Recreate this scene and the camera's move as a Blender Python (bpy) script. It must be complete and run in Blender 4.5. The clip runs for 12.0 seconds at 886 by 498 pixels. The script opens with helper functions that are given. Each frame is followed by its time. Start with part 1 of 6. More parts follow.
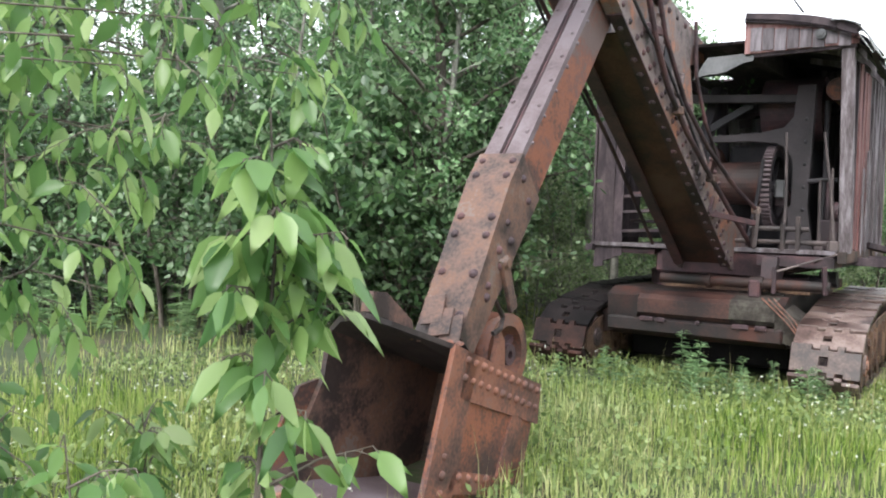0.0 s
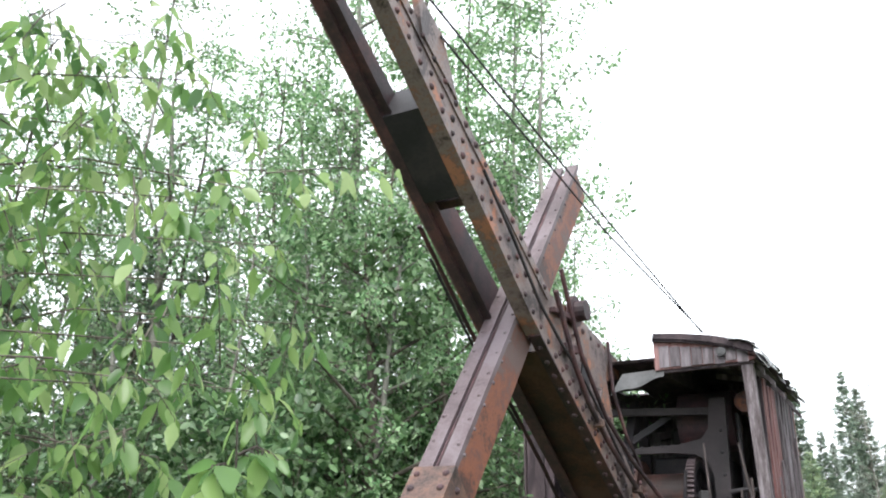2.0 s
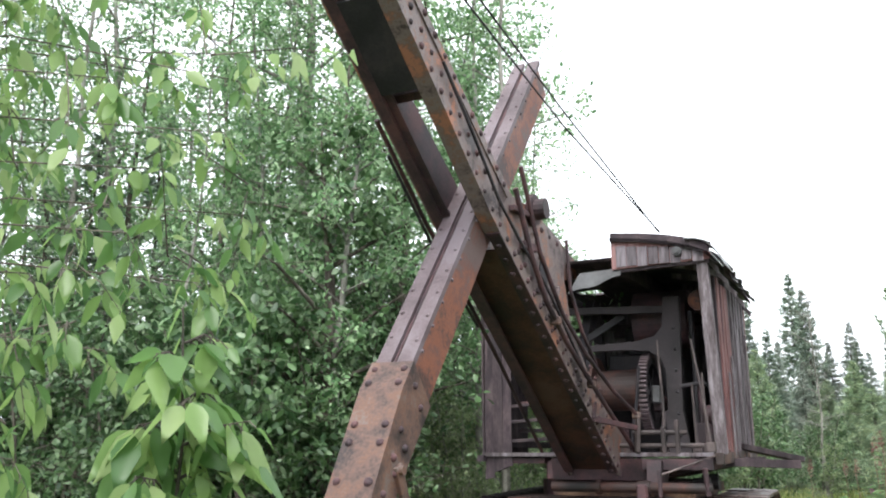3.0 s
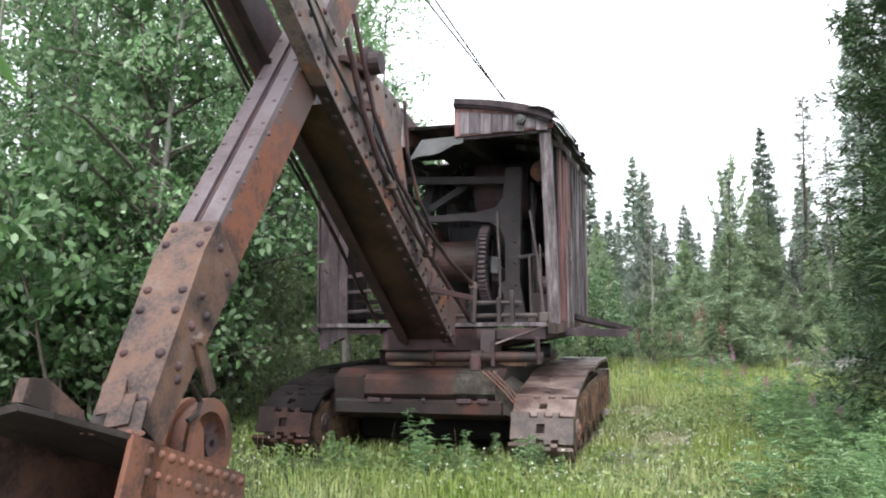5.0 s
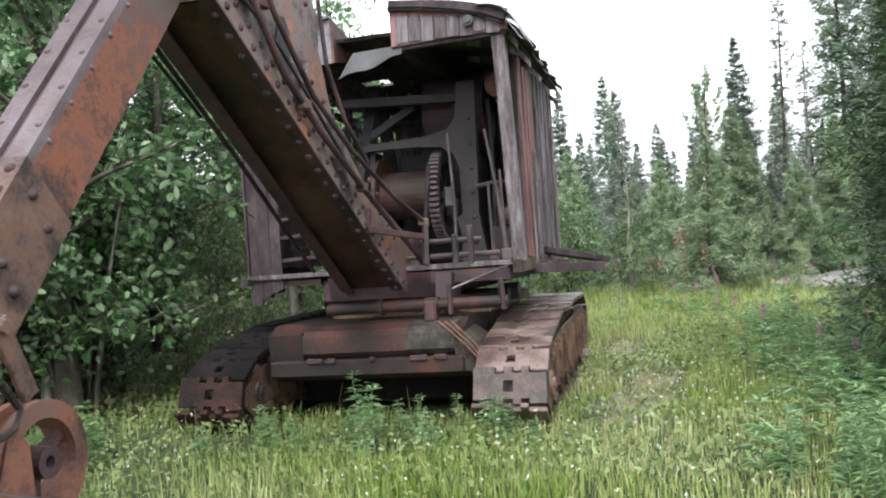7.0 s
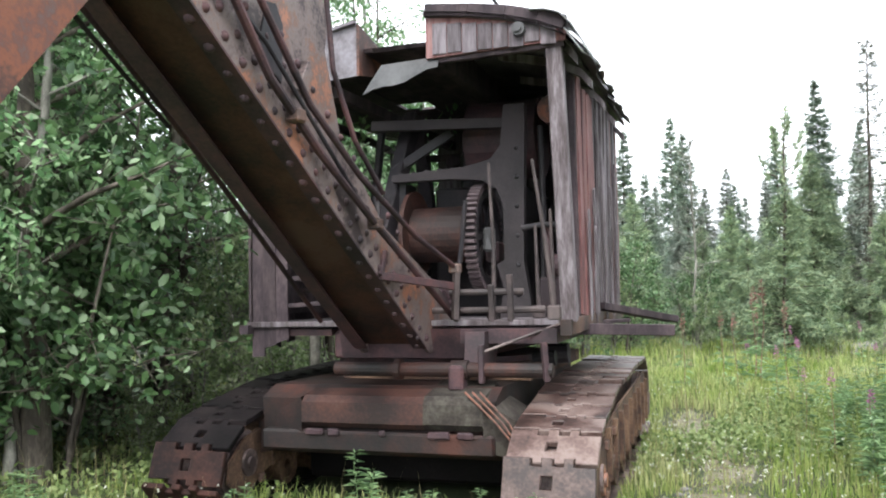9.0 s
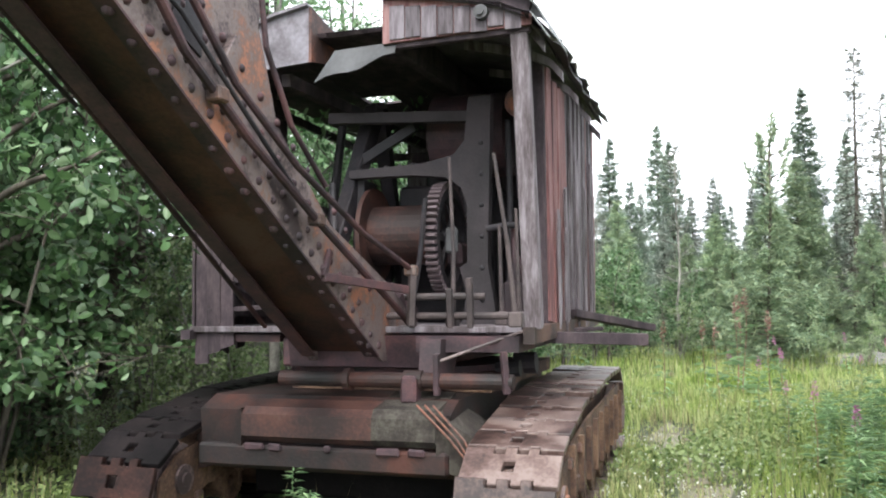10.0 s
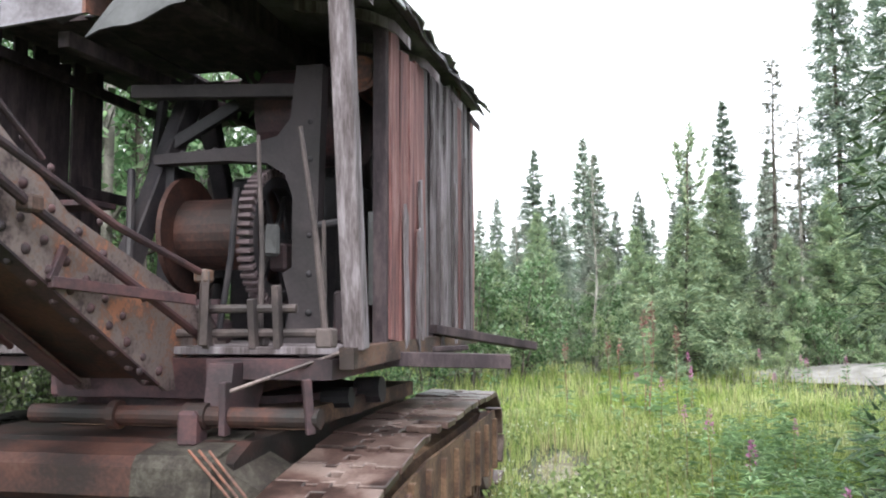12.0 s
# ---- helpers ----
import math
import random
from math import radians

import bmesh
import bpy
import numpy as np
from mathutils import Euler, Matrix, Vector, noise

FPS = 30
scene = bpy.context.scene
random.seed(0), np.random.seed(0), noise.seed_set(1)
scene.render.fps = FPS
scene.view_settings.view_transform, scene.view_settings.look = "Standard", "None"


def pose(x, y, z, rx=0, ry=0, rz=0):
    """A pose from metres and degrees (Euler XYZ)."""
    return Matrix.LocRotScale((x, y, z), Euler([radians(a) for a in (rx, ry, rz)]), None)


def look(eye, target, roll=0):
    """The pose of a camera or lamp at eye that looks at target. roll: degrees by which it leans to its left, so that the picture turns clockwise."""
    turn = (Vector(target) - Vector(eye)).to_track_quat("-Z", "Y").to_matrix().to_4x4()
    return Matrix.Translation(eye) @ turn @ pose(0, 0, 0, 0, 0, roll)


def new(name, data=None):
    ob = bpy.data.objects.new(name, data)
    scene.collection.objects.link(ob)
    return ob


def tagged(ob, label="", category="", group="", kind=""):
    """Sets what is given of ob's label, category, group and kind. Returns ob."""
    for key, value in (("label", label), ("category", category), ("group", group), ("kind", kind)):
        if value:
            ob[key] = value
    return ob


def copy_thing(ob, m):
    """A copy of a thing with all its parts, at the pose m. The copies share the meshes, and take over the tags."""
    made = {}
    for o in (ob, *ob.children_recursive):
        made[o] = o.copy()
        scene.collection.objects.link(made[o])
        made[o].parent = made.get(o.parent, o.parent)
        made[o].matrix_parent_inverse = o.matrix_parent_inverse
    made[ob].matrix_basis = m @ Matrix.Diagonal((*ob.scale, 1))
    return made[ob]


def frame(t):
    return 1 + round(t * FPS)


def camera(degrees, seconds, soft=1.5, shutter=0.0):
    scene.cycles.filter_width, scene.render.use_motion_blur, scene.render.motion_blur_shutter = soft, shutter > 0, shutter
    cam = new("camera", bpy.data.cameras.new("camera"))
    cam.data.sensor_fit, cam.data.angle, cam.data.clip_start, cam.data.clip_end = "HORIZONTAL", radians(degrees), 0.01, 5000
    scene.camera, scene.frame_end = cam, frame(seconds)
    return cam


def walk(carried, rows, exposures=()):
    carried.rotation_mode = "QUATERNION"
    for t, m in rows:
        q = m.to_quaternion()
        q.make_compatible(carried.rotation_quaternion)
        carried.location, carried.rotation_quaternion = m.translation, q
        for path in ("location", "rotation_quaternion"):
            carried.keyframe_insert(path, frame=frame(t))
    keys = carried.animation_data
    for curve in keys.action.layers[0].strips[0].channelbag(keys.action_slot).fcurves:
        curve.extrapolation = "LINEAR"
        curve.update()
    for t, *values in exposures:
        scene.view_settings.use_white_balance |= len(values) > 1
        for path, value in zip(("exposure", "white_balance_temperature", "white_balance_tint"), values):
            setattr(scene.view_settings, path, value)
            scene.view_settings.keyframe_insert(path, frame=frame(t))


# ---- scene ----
cam = camera(55.9, 12.0, soft=2.0)
PATH = [
    (0, (0.052, -0.371, 1.567), (0.052, 1.628, 1.52), 2.2),
    (0.5, (0.07, -0.424, 1.653), (0.209, 1.56, 1.862), 1.3),
    (1, (0.039, -0.441, 1.59), (0.231, 1.504, 2.011), -0.3),
    (1.5, (-0.016, -0.511, 1.538), (0.13, 1.396, 2.124), -0.0),
    (2, (-0.006, -0.701, 1.491), (0.139, 1.169, 2.186), 0.8),
    (2.5, (-0.051, -0.646, 1.517), (0.155, 1.234, 2.169), 0.7),
    (3, (0.01, -0.56, 1.467), (0.262, 1.365, 1.945), 0.0),
    (3.5, (0.078, -0.386, 1.416), (0.452, 1.558, 1.7), -0.4),
    (3.7, (0.13, -0.324, 1.376), (0.611, 1.6, 1.641), -0.6),
    (5.3, (0.396, 0.085, 1.445), (1.046, 1.972, 1.571), -0.3),
    (5.5, (0.425, 0.233, 1.455), (1.139, 2.101, 1.47), -0.5),
    (6, (0.588, 0.419, 1.476), (1.365, 2.263, 1.48), -3.3),
    (6.5, (0.867, 0.732, 1.502), (1.495, 2.629, 1.569), -3.2),
    (6.7, (0.948, 0.906, 1.505), (1.605, 2.794, 1.535), -4.1),
    (8.3, (1.539, 2.083, 1.609), (2.05, 4.016, 1.673), -1.3),
    (8.5, (1.581, 2.186, 1.634), (2.147, 4.103, 1.721), -0.8),
    (9, (1.718, 2.453, 1.653), (2.23, 4.382, 1.777), -1.0),
    (9.5, (1.929, 2.616, 1.641), (2.322, 4.568, 1.824), 0.3),
    (10, (2.097, 2.888, 1.635), (2.636, 4.81, 1.775), -0.4),
    (10.5, (2.263, 3.098, 1.631), (2.966, 4.968, 1.729), -3.6),
    (11, (2.586, 3.262, 1.609), (3.283, 5.133, 1.73), -3.9),
    (11.5, (2.933, 3.555, 1.627), (3.564, 5.451, 1.709), -4.1),
    (12, (3.232, 3.867, 1.636), (3.912, 5.74, 1.809), -0.3),
]
walk(cam, [(t, look(eye, target, roll)) for t, eye, target, roll in PATH], exposures=((0.0, 1.45), (3.0, 1.28), (6.0, 1.26), (9.0, 1.5), (12.0, 1.6)))
# ---------------------------------------------------------------- world, sun
world = bpy.data.worlds.new("overcast_sky")
scene.world = world
world.use_nodes = True
wn = world.node_tree.nodes
wl = world.node_tree.links
sky = wn.new("ShaderNodeTexSky")
sky.sky_type = "NISHITA"
sky.sun_disc = False
sky.sun_elevation = radians(48)
sky.sun_rotation = radians(200)
sky.air_density, sky.dust_density, sky.ozone_density = 1.0, 6.0, 1.0
grey = wn.new("ShaderNodeHueSaturation")
grey.inputs["Saturation"].default_value = 0.18
lift = wn.new("ShaderNodeMixRGB")
lift.inputs["Fac"].default_value = 0.65
lift.inputs["Color2"].default_value = (13.0, 13.8, 14.8, 1)
wl.new(sky.outputs[0], grey.inputs["Color"])
wl.new(grey.outputs[0], lift.inputs["Color1"])
wl.new(lift.outputs[0], wn["Background"].inputs["Color"])
wn["Background"].inputs["Strength"].default_value = 0.105

sun_data = bpy.data.lights.new("sun", "SUN")
sun_data.energy = 1.1
sun_data.angle = radians(25)
sun_data.color = (1.0, 0.97, 0.93)
sun = new("sun", sun_data)
sun.matrix_world = look((0, 0, 30), (9, 16, 8))

# ---------------------------------------------------------------- materials
def nodes_of(name):
    m = bpy.data.materials.new(name)
    m.use_nodes = True
    nt = m.node_tree
    return m, nt.nodes, nt.links, nt.nodes["Principled BSDF"]


def surface(name, cols, scale=4.0, fine=40.0, rough=(0.6, 0.9), bump=0.3, metal=0.0, stretch=(1, 1, 1), vary=0.0, depth=0.01):
    """A worn surface: a broad noise picks among the colours, a fine one adds grain and relief."""
    m, n, l, b = nodes_of(name)
    co = n.new("ShaderNodeTexCoord")
    mp = n.new("ShaderNodeMapping")
    mp.inputs["Scale"].default_value = stretch
    l.new(co.outputs["Object"], mp.inputs["Vector"])
    if vary:
        info = n.new("ShaderNodeObjectInfo")
        off = n.new("ShaderNodeVectorMath")
        off.operation = "SCALE"
        off.inputs[0].default_value = (31, 17, 23)
        l.new(info.outputs["Random"], off.inputs["Scale"])
        l.new(off.outputs[0], mp.inputs["Location"])
    broad = n.new("ShaderNodeTexNoise")
    broad.inputs["Scale"].default_value = scale
    broad.inputs["Detail"].default_value = 6
    broad.inputs["Roughness"].default_value = 0.65
    small = n.new("ShaderNodeTexNoise")
    small.inputs["Scale"].default_value = fine
    small.inputs["Detail"].default_value = 5
    l.new(mp.outputs[0], broad.inputs["Vector"])
    l.new(mp.outputs[0], small.inputs["Vector"])
    mix = n.new("ShaderNodeMath")
    mix.operation = "MULTIPLY_ADD"
    mix.inputs[1].default_value = 0.32
    patch = n.new("ShaderNodeTexNoise")
    patch.inputs["Scale"].default_value = scale * 0.42
    patch.inputs["Detail"].default_value = 3
    patch.inputs["Distortion"].default_value = 0.6
    l.new(mp.outputs[0], patch.inputs["Vector"])
    both = n.new("ShaderNodeMath")
    both.operation = "ADD"
    half = n.new("ShaderNodeMath")
    half.operation = "MULTIPLY_ADD"
    half.inputs[1].default_value = 0.8
    half.inputs[2].default_value = -0.4
    l.new(patch.outputs["Fac"], half.inputs[0])
    l.new(half.outputs[0], both.inputs[0])
    l.new(broad.outputs["Fac"], both.inputs[1])
    l.new(small.outputs["Fac"], mix.inputs[0])
    l.new(both.outputs[0], mix.inputs[2])
    ramp = n.new("ShaderNodeValToRGB")
    el = ramp.color_ramp.elements
    lo, hi = 0.50, 0.83
    for i, c in enumerate(cols):
        p = lo + (hi - lo) * i / (len(cols) - 1)
        e = el[i] if i < 2 else el.new(p)
        e.position = p
        e.color = (*c, 1)
    l.new(mix.outputs[0], ramp.inputs["Fac"])
    last = ramp.outputs["Color"]
    if vary:
        hsv = n.new("ShaderNodeHueSaturation")
        rng = n.new("ShaderNodeMapRange")
        rng.inputs["To Min"].default_value = 1 - vary
        rng.inputs["To Max"].default_value = 1 + vary
        l.new(info.outputs["Random"], rng.inputs["Value"])
        l.new(rng.outputs[0], hsv.inputs["Value"])
        l.new(last, hsv.inputs["Color"])
        last = hsv.outputs["Color"]
    l.new(last, b.inputs["Base Color"])
    rr = n.new("ShaderNodeMapRange")
    rr.inputs["To Min"].default_value, rr.inputs["To Max"].default_value = rough
    l.new(broad.outputs["Fac"], rr.inputs["Value"])
    l.new(rr.outputs[0], b.inputs["Roughness"])
    b.inputs["Metallic"].default_value = metal
    bp = n.new("ShaderNodeBump")
    bp.inputs["Strength"].default_value = bump
    bp.inputs["Distance"].default_value = depth
    l.new(mix.outputs[0], bp.inputs["Height"])
    l.new(bp.outputs[0], b.inputs["Normal"])
    return m


def foliage(name, cols, through_light=0.35, rough=0.5, gloss=0.4, patches=0.0):
    """Leaves: a colour per leaf, some light passing through."""
    m, n, l, b = nodes_of(name)
    geo = n.new("ShaderNodeNewGeometry")
    info = n.new("ShaderNodeObjectInfo")
    ramp = n.new("ShaderNodeValToRGB")
    el = ramp.color_ramp.elements
    for i, c in enumerate(cols):
        p = i / (len(cols) - 1)
        e = el[i] if i < 2 else el.new(p)
        e.position = p
        e.color = (*c, 1)
    l.new(geo.outputs["Random Per Island"], ramp.inputs["Fac"])
    hsv = n.new("ShaderNodeHueSaturation")
    rng = n.new("ShaderNodeMapRange")
    rng.inputs["To Min"].default_value, rng.inputs["To Max"].default_value = 0.8, 1.2
    l.new(info.outputs["Random"], rng.inputs["Value"])
    l.new(rng.outputs[0], hsv.inputs["Value"])
    l.new(ramp.outputs["Color"], hsv.inputs["Color"])
    shade = hsv
    if patches:
        co = n.new("ShaderNodeTexCoord")
        no = n.new("ShaderNodeTexNoise")
        no.inputs["Scale"].default_value = patches
        no.inputs["Detail"].default_value = 4
        l.new(co.outputs["Object"], no.inputs["Vector"])
        shade = n.new("ShaderNodeHueSaturation")
        for slot, lo, hi in (("Hue", 0.48, 0.515), ("Saturation", 0.82, 1.2), ("Value", 1.2, 0.8)):
            mr = n.new("ShaderNodeMapRange")
            mr.inputs["From Min"].default_value, mr.inputs["From Max"].default_value = 0.36, 0.64
            mr.inputs["To Min"].default_value, mr.inputs["To Max"].default_value = lo, hi
            l.new(no.outputs["Fac"], mr.inputs["Value"])
            l.new(mr.outputs[0], shade.inputs[slot])
        l.new(hsv.outputs[0], shade.inputs["Color"])
    l.new(shade.outputs[0], b.inputs["Base Color"])
    b.inputs["Roughness"].default_value = rough
    b.inputs["Specular IOR Level"].default_value = gloss
    tr = n.new("ShaderNodeBsdfTranslucent")
    l.new(shade.outputs[0], tr.inputs["Color"])
    mx = n.new("ShaderNodeMixShader")
    mx.inputs["Fac"].default_value = through_light
    l.new(b.outputs[0], mx.inputs[1])
    l.new(tr.outputs[0], mx.inputs[2])
    l.new(mx.outputs[0], n["Material Output"].inputs["Surface"])
    return m


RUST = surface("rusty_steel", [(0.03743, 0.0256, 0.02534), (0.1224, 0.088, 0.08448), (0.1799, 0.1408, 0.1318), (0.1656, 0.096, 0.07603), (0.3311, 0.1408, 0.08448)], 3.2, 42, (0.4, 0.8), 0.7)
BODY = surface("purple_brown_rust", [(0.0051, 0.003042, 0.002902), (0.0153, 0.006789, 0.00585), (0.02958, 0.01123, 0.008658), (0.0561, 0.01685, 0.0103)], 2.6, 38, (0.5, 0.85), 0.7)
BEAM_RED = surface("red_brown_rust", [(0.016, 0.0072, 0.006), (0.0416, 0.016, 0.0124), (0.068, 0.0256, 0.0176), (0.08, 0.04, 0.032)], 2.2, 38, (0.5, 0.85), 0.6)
STEEL_MAUVE = surface("mauve_steel", [(0.0298, 0.0229, 0.0238), (0.0595, 0.0442, 0.0442), (0.0892, 0.068, 0.0663)], 3.5, 45, (0.5, 0.85), 0.5)
LICHEN = surface("lichen_spotted_rust", [(0.0102, 0.00782, 0.00646), (0.01895, 0.01275, 0.01003), (0.03493, 0.02915, 0.02227), (0.05831, 0.05142, 0.04165)], 9, 60, (0.7, 0.95), 0.7)
RUST_DARK = surface("dark_rusty_steel", [(0.02015, 0.0119, 0.0152), (0.0496, 0.0252, 0.0296), (0.093, 0.0406, 0.0416)], 3.5, 45, (0.5, 0.85), 0.5)
RUST_RED = surface("red_rust", [(0.04, 0.021, 0.018), (0.095, 0.044, 0.034), (0.19, 0.074, 0.045), (0.14, 0.08, 0.066)], 2.4, 40, (0.55, 0.85), 0.6)
RUST_GREY = surface("greyed_steel", [(0.0553, 0.038, 0.0419), (0.1051, 0.0761, 0.0832), (0.1384, 0.1112, 0.123)], 2.2, 45, (0.5, 0.8), 0.4)
RUST_ORANGE = surface("orange_rust", [(0.041, 0.02132, 0.01886), (0.0984, 0.03936, 0.02706), (0.1968, 0.06724, 0.03444), (0.123, 0.05084, 0.03772), (0.1066, 0.0697, 0.06396)], 2.2, 40, (0.5, 0.85), 0.6)
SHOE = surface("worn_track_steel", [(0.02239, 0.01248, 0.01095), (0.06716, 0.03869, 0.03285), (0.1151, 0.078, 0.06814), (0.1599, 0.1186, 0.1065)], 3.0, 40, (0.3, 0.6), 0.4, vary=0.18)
# Track steel with the far side's shade put into its colour.
SHOE_SHADED = surface("shaded_track_steel", [(0.0033, 0.0027, 0.003), (0.0075, 0.0057, 0.0063), (0.0132, 0.0099, 0.0102)], 3.0, 40, (0.65, 0.9), 0.5, vary=0.2)
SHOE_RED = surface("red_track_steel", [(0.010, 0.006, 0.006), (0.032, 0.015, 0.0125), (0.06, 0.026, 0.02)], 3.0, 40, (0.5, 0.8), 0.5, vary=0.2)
# Sheen cut too, so the sky does not lift the darkened shoes.
for m in (SHOE_SHADED, SHOE_RED):
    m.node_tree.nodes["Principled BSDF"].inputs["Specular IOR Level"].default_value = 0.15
OCHRE = surface("muddy_rust", [(0.035, 0.018, 0.013), (0.085, 0.046, 0.029), (0.15, 0.09, 0.055)], 5, 40, (0.7, 0.95), 0.8)
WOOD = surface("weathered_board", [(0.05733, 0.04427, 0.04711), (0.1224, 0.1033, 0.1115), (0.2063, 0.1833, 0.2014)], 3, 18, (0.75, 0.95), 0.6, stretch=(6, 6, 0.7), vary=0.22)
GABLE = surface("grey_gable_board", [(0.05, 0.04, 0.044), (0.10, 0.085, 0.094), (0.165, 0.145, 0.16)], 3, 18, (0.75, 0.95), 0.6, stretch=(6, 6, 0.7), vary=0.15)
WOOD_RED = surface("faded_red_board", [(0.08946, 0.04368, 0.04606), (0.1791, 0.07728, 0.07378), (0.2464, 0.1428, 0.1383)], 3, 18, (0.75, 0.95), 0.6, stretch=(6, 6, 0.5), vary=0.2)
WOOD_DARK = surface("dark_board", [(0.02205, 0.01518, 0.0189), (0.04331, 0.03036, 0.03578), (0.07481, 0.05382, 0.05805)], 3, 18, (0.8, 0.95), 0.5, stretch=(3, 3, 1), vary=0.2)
ROOFING = surface("grey_roofing", [(0.06944, 0.0609, 0.0686), (0.1319, 0.1183, 0.133), (0.2083, 0.1971, 0.2218)], 3, 30, (0.5, 0.8), 0.4)
TIN = surface("pale_tin", [(0.0302, 0.0302, 0.0317), (0.0514, 0.0521, 0.0544), (0.068, 0.0695, 0.0726)], 3, 30, (0.4, 0.7), 0.2)
RUST_MAUVE = surface("mauve_brown_rust", [(0.02496, 0.0156, 0.01404), (0.0624, 0.03588, 0.02964), (0.1053, 0.0585, 0.04524), (0.1326, 0.0663, 0.0429), (0.1287, 0.0936, 0.0819)], 3.5, 45, (0.45, 0.85), 0.8)
# Very pale tin: skylight along the torn eave is put into the colour.
SKYLIT_TIN = surface("skylit_torn_tin", [(0.30, 0.30, 0.31), (0.46, 0.46, 0.48), (0.60, 0.60, 0.62)], 4, 30, (0.45, 0.7), 0.2)
TIN_GREY = surface("weathered_tin", [(0.07, 0.072, 0.075), (0.12, 0.125, 0.125), (0.20, 0.205, 0.21)], 4, 30, (0.4, 0.7), 0.3)
# Near-black iron for ropes, boom plates and the machinery in the cab.
DARK_IRON = surface("near_black_iron", [(0.0085, 0.00765, 0.0102), (0.01785, 0.0153, 0.01955), (0.03315, 0.02635, 0.02975)], 4, 40, (0.5, 0.8), 0.4)
IRON = surface("dark_cast_iron", [(0.0105, 0.00756, 0.00896), (0.021, 0.01562, 0.01848), (0.0336, 0.0252, 0.02856)], 3.5, 45, (0.55, 0.85), 0.5)
BARK = surface("grey_brown_bark", [(0.035, 0.028, 0.022), (0.09, 0.075, 0.06), (0.17, 0.15, 0.125)], 6, 50, (0.8, 0.95), 0.8, stretch=(1, 1, 0.4))
BARK_PALE = surface("pale_bark", [(0.096, 0.092, 0.076), (0.208, 0.2, 0.176), (0.288, 0.28, 0.248)], 5, 50, (0.7, 0.9), 0.5, stretch=(1, 1, 0.6))
EARTH = surface("grassy_earth", [(0.018, 0.028, 0.010), (0.030, 0.045, 0.016), (0.042, 0.056, 0.022), (0.075, 0.064, 0.048)], 0.6, 14, (0.9, 1.0), 0.8, depth=0.04)
GRAVEL = surface("pale_gravel", [(0.1364, 0.1302, 0.1209), (0.1922, 0.186, 0.1767), (0.248, 0.2418, 0.2325)], 2, 25, (0.85, 1.0), 0.8, depth=0.03)
LEAF_ASPEN = foliage("aspen_leaf", [(0.08995, 0.1893, 0.08364), (0.1497, 0.2795, 0.1228), (0.2354, 0.3788, 0.1845), (0.3852, 0.5049, 0.3197)], 0.45)
LEAF_SHRUB = foliage("shrub_leaf", [(0.03494, 0.0792, 0.0336), (0.0672, 0.1344, 0.0528), (0.1102, 0.2016, 0.0768), (0.2218, 0.306, 0.18)], 0.35, 0.4, 0.55)
# Pale willow green; its lightness also stands in for brightly lit foliage.
LEAF_PALE_LIT = foliage("pale_lit_willow_leaf", [(0.143, 0.22, 0.099), (0.22, 0.308, 0.1375), (0.319, 0.407, 0.209), (0.418, 0.473, 0.308)], 0.5)
LEAF_NEAR = foliage("sapling_leaf", [(0.0756, 0.1596, 0.0552), (0.1313, 0.2436, 0.07912), (0.2152, 0.3339, 0.1086), (0.3413, 0.4357, 0.2024)], 0.6, 0.33, 0.6)
NEEDLE = foliage("spruce_needle", [(0.111, 0.1716, 0.1415), (0.2006, 0.2698, 0.203), (0.3314, 0.3924, 0.2721)], 0.3, 0.6)
NEEDLE_PINE = foliage("pine_needle", [(0.1479, 0.224, 0.1542), (0.2707, 0.3611, 0.222), (0.4239, 0.484, 0.2823)], 0.3, 0.6)
NEEDLE_NEAR = foliage("dark_pine_needle", [(0.03825, 0.0748, 0.0408), (0.07225, 0.1275, 0.0595), (0.1275, 0.1913, 0.08075)], 0.25, 0.55)
# Pale blue-grey needles: the haze of distance is put into their colour.
NEEDLE_HAZED = foliage("hazed_spruce_needle", [(0.1937, 0.2405, 0.2156), (0.2948, 0.3446, 0.2897), (0.4211, 0.4569, 0.379)], 0.3, 0.7, 0.2)
NEEDLE_DEAD = foliage("lichen_twig", [(0.0975, 0.104, 0.0858), (0.156, 0.169, 0.1365), (0.247, 0.2665, 0.221)], 0.1, 0.8, 0.1)
GRASS = foliage("grass_blade", [(0.06944, 0.1123, 0.0336), (0.2296, 0.312, 0.0952), (0.3864, 0.4628, 0.1624), (0.4816, 0.4888, 0.224)], 0.5, 0.5, 0.35, 0.55)
WEED = foliage("fireweed_leaf", [(0.1063, 0.1875, 0.0925), (0.2063, 0.3313, 0.1525), (0.35, 0.4875, 0.2562)], 0.4, 0.45, 0.5)
PETAL = foliage("pink_petal", [(0.42, 0.17, 0.32), (0.55, 0.27, 0.44)], 0.4, 0.6, 0.2)
SEEDHEAD = foliage("brown_pink_seed_stalk", [(0.28, 0.15, 0.13), (0.36, 0.20, 0.18)], 0.3, 0.7, 0.1)
CLOVER_LEAF = foliage("clover_leaf", [(0.13, 0.195, 0.068), (0.235, 0.32, 0.115), (0.36, 0.44, 0.19)], 0.4, 0.5, 0.35)
CLOVER = foliage("white_petal", [(0.60, 0.62, 0.52), (0.75, 0.76, 0.68)], 0.4, 0.6, 0.2)

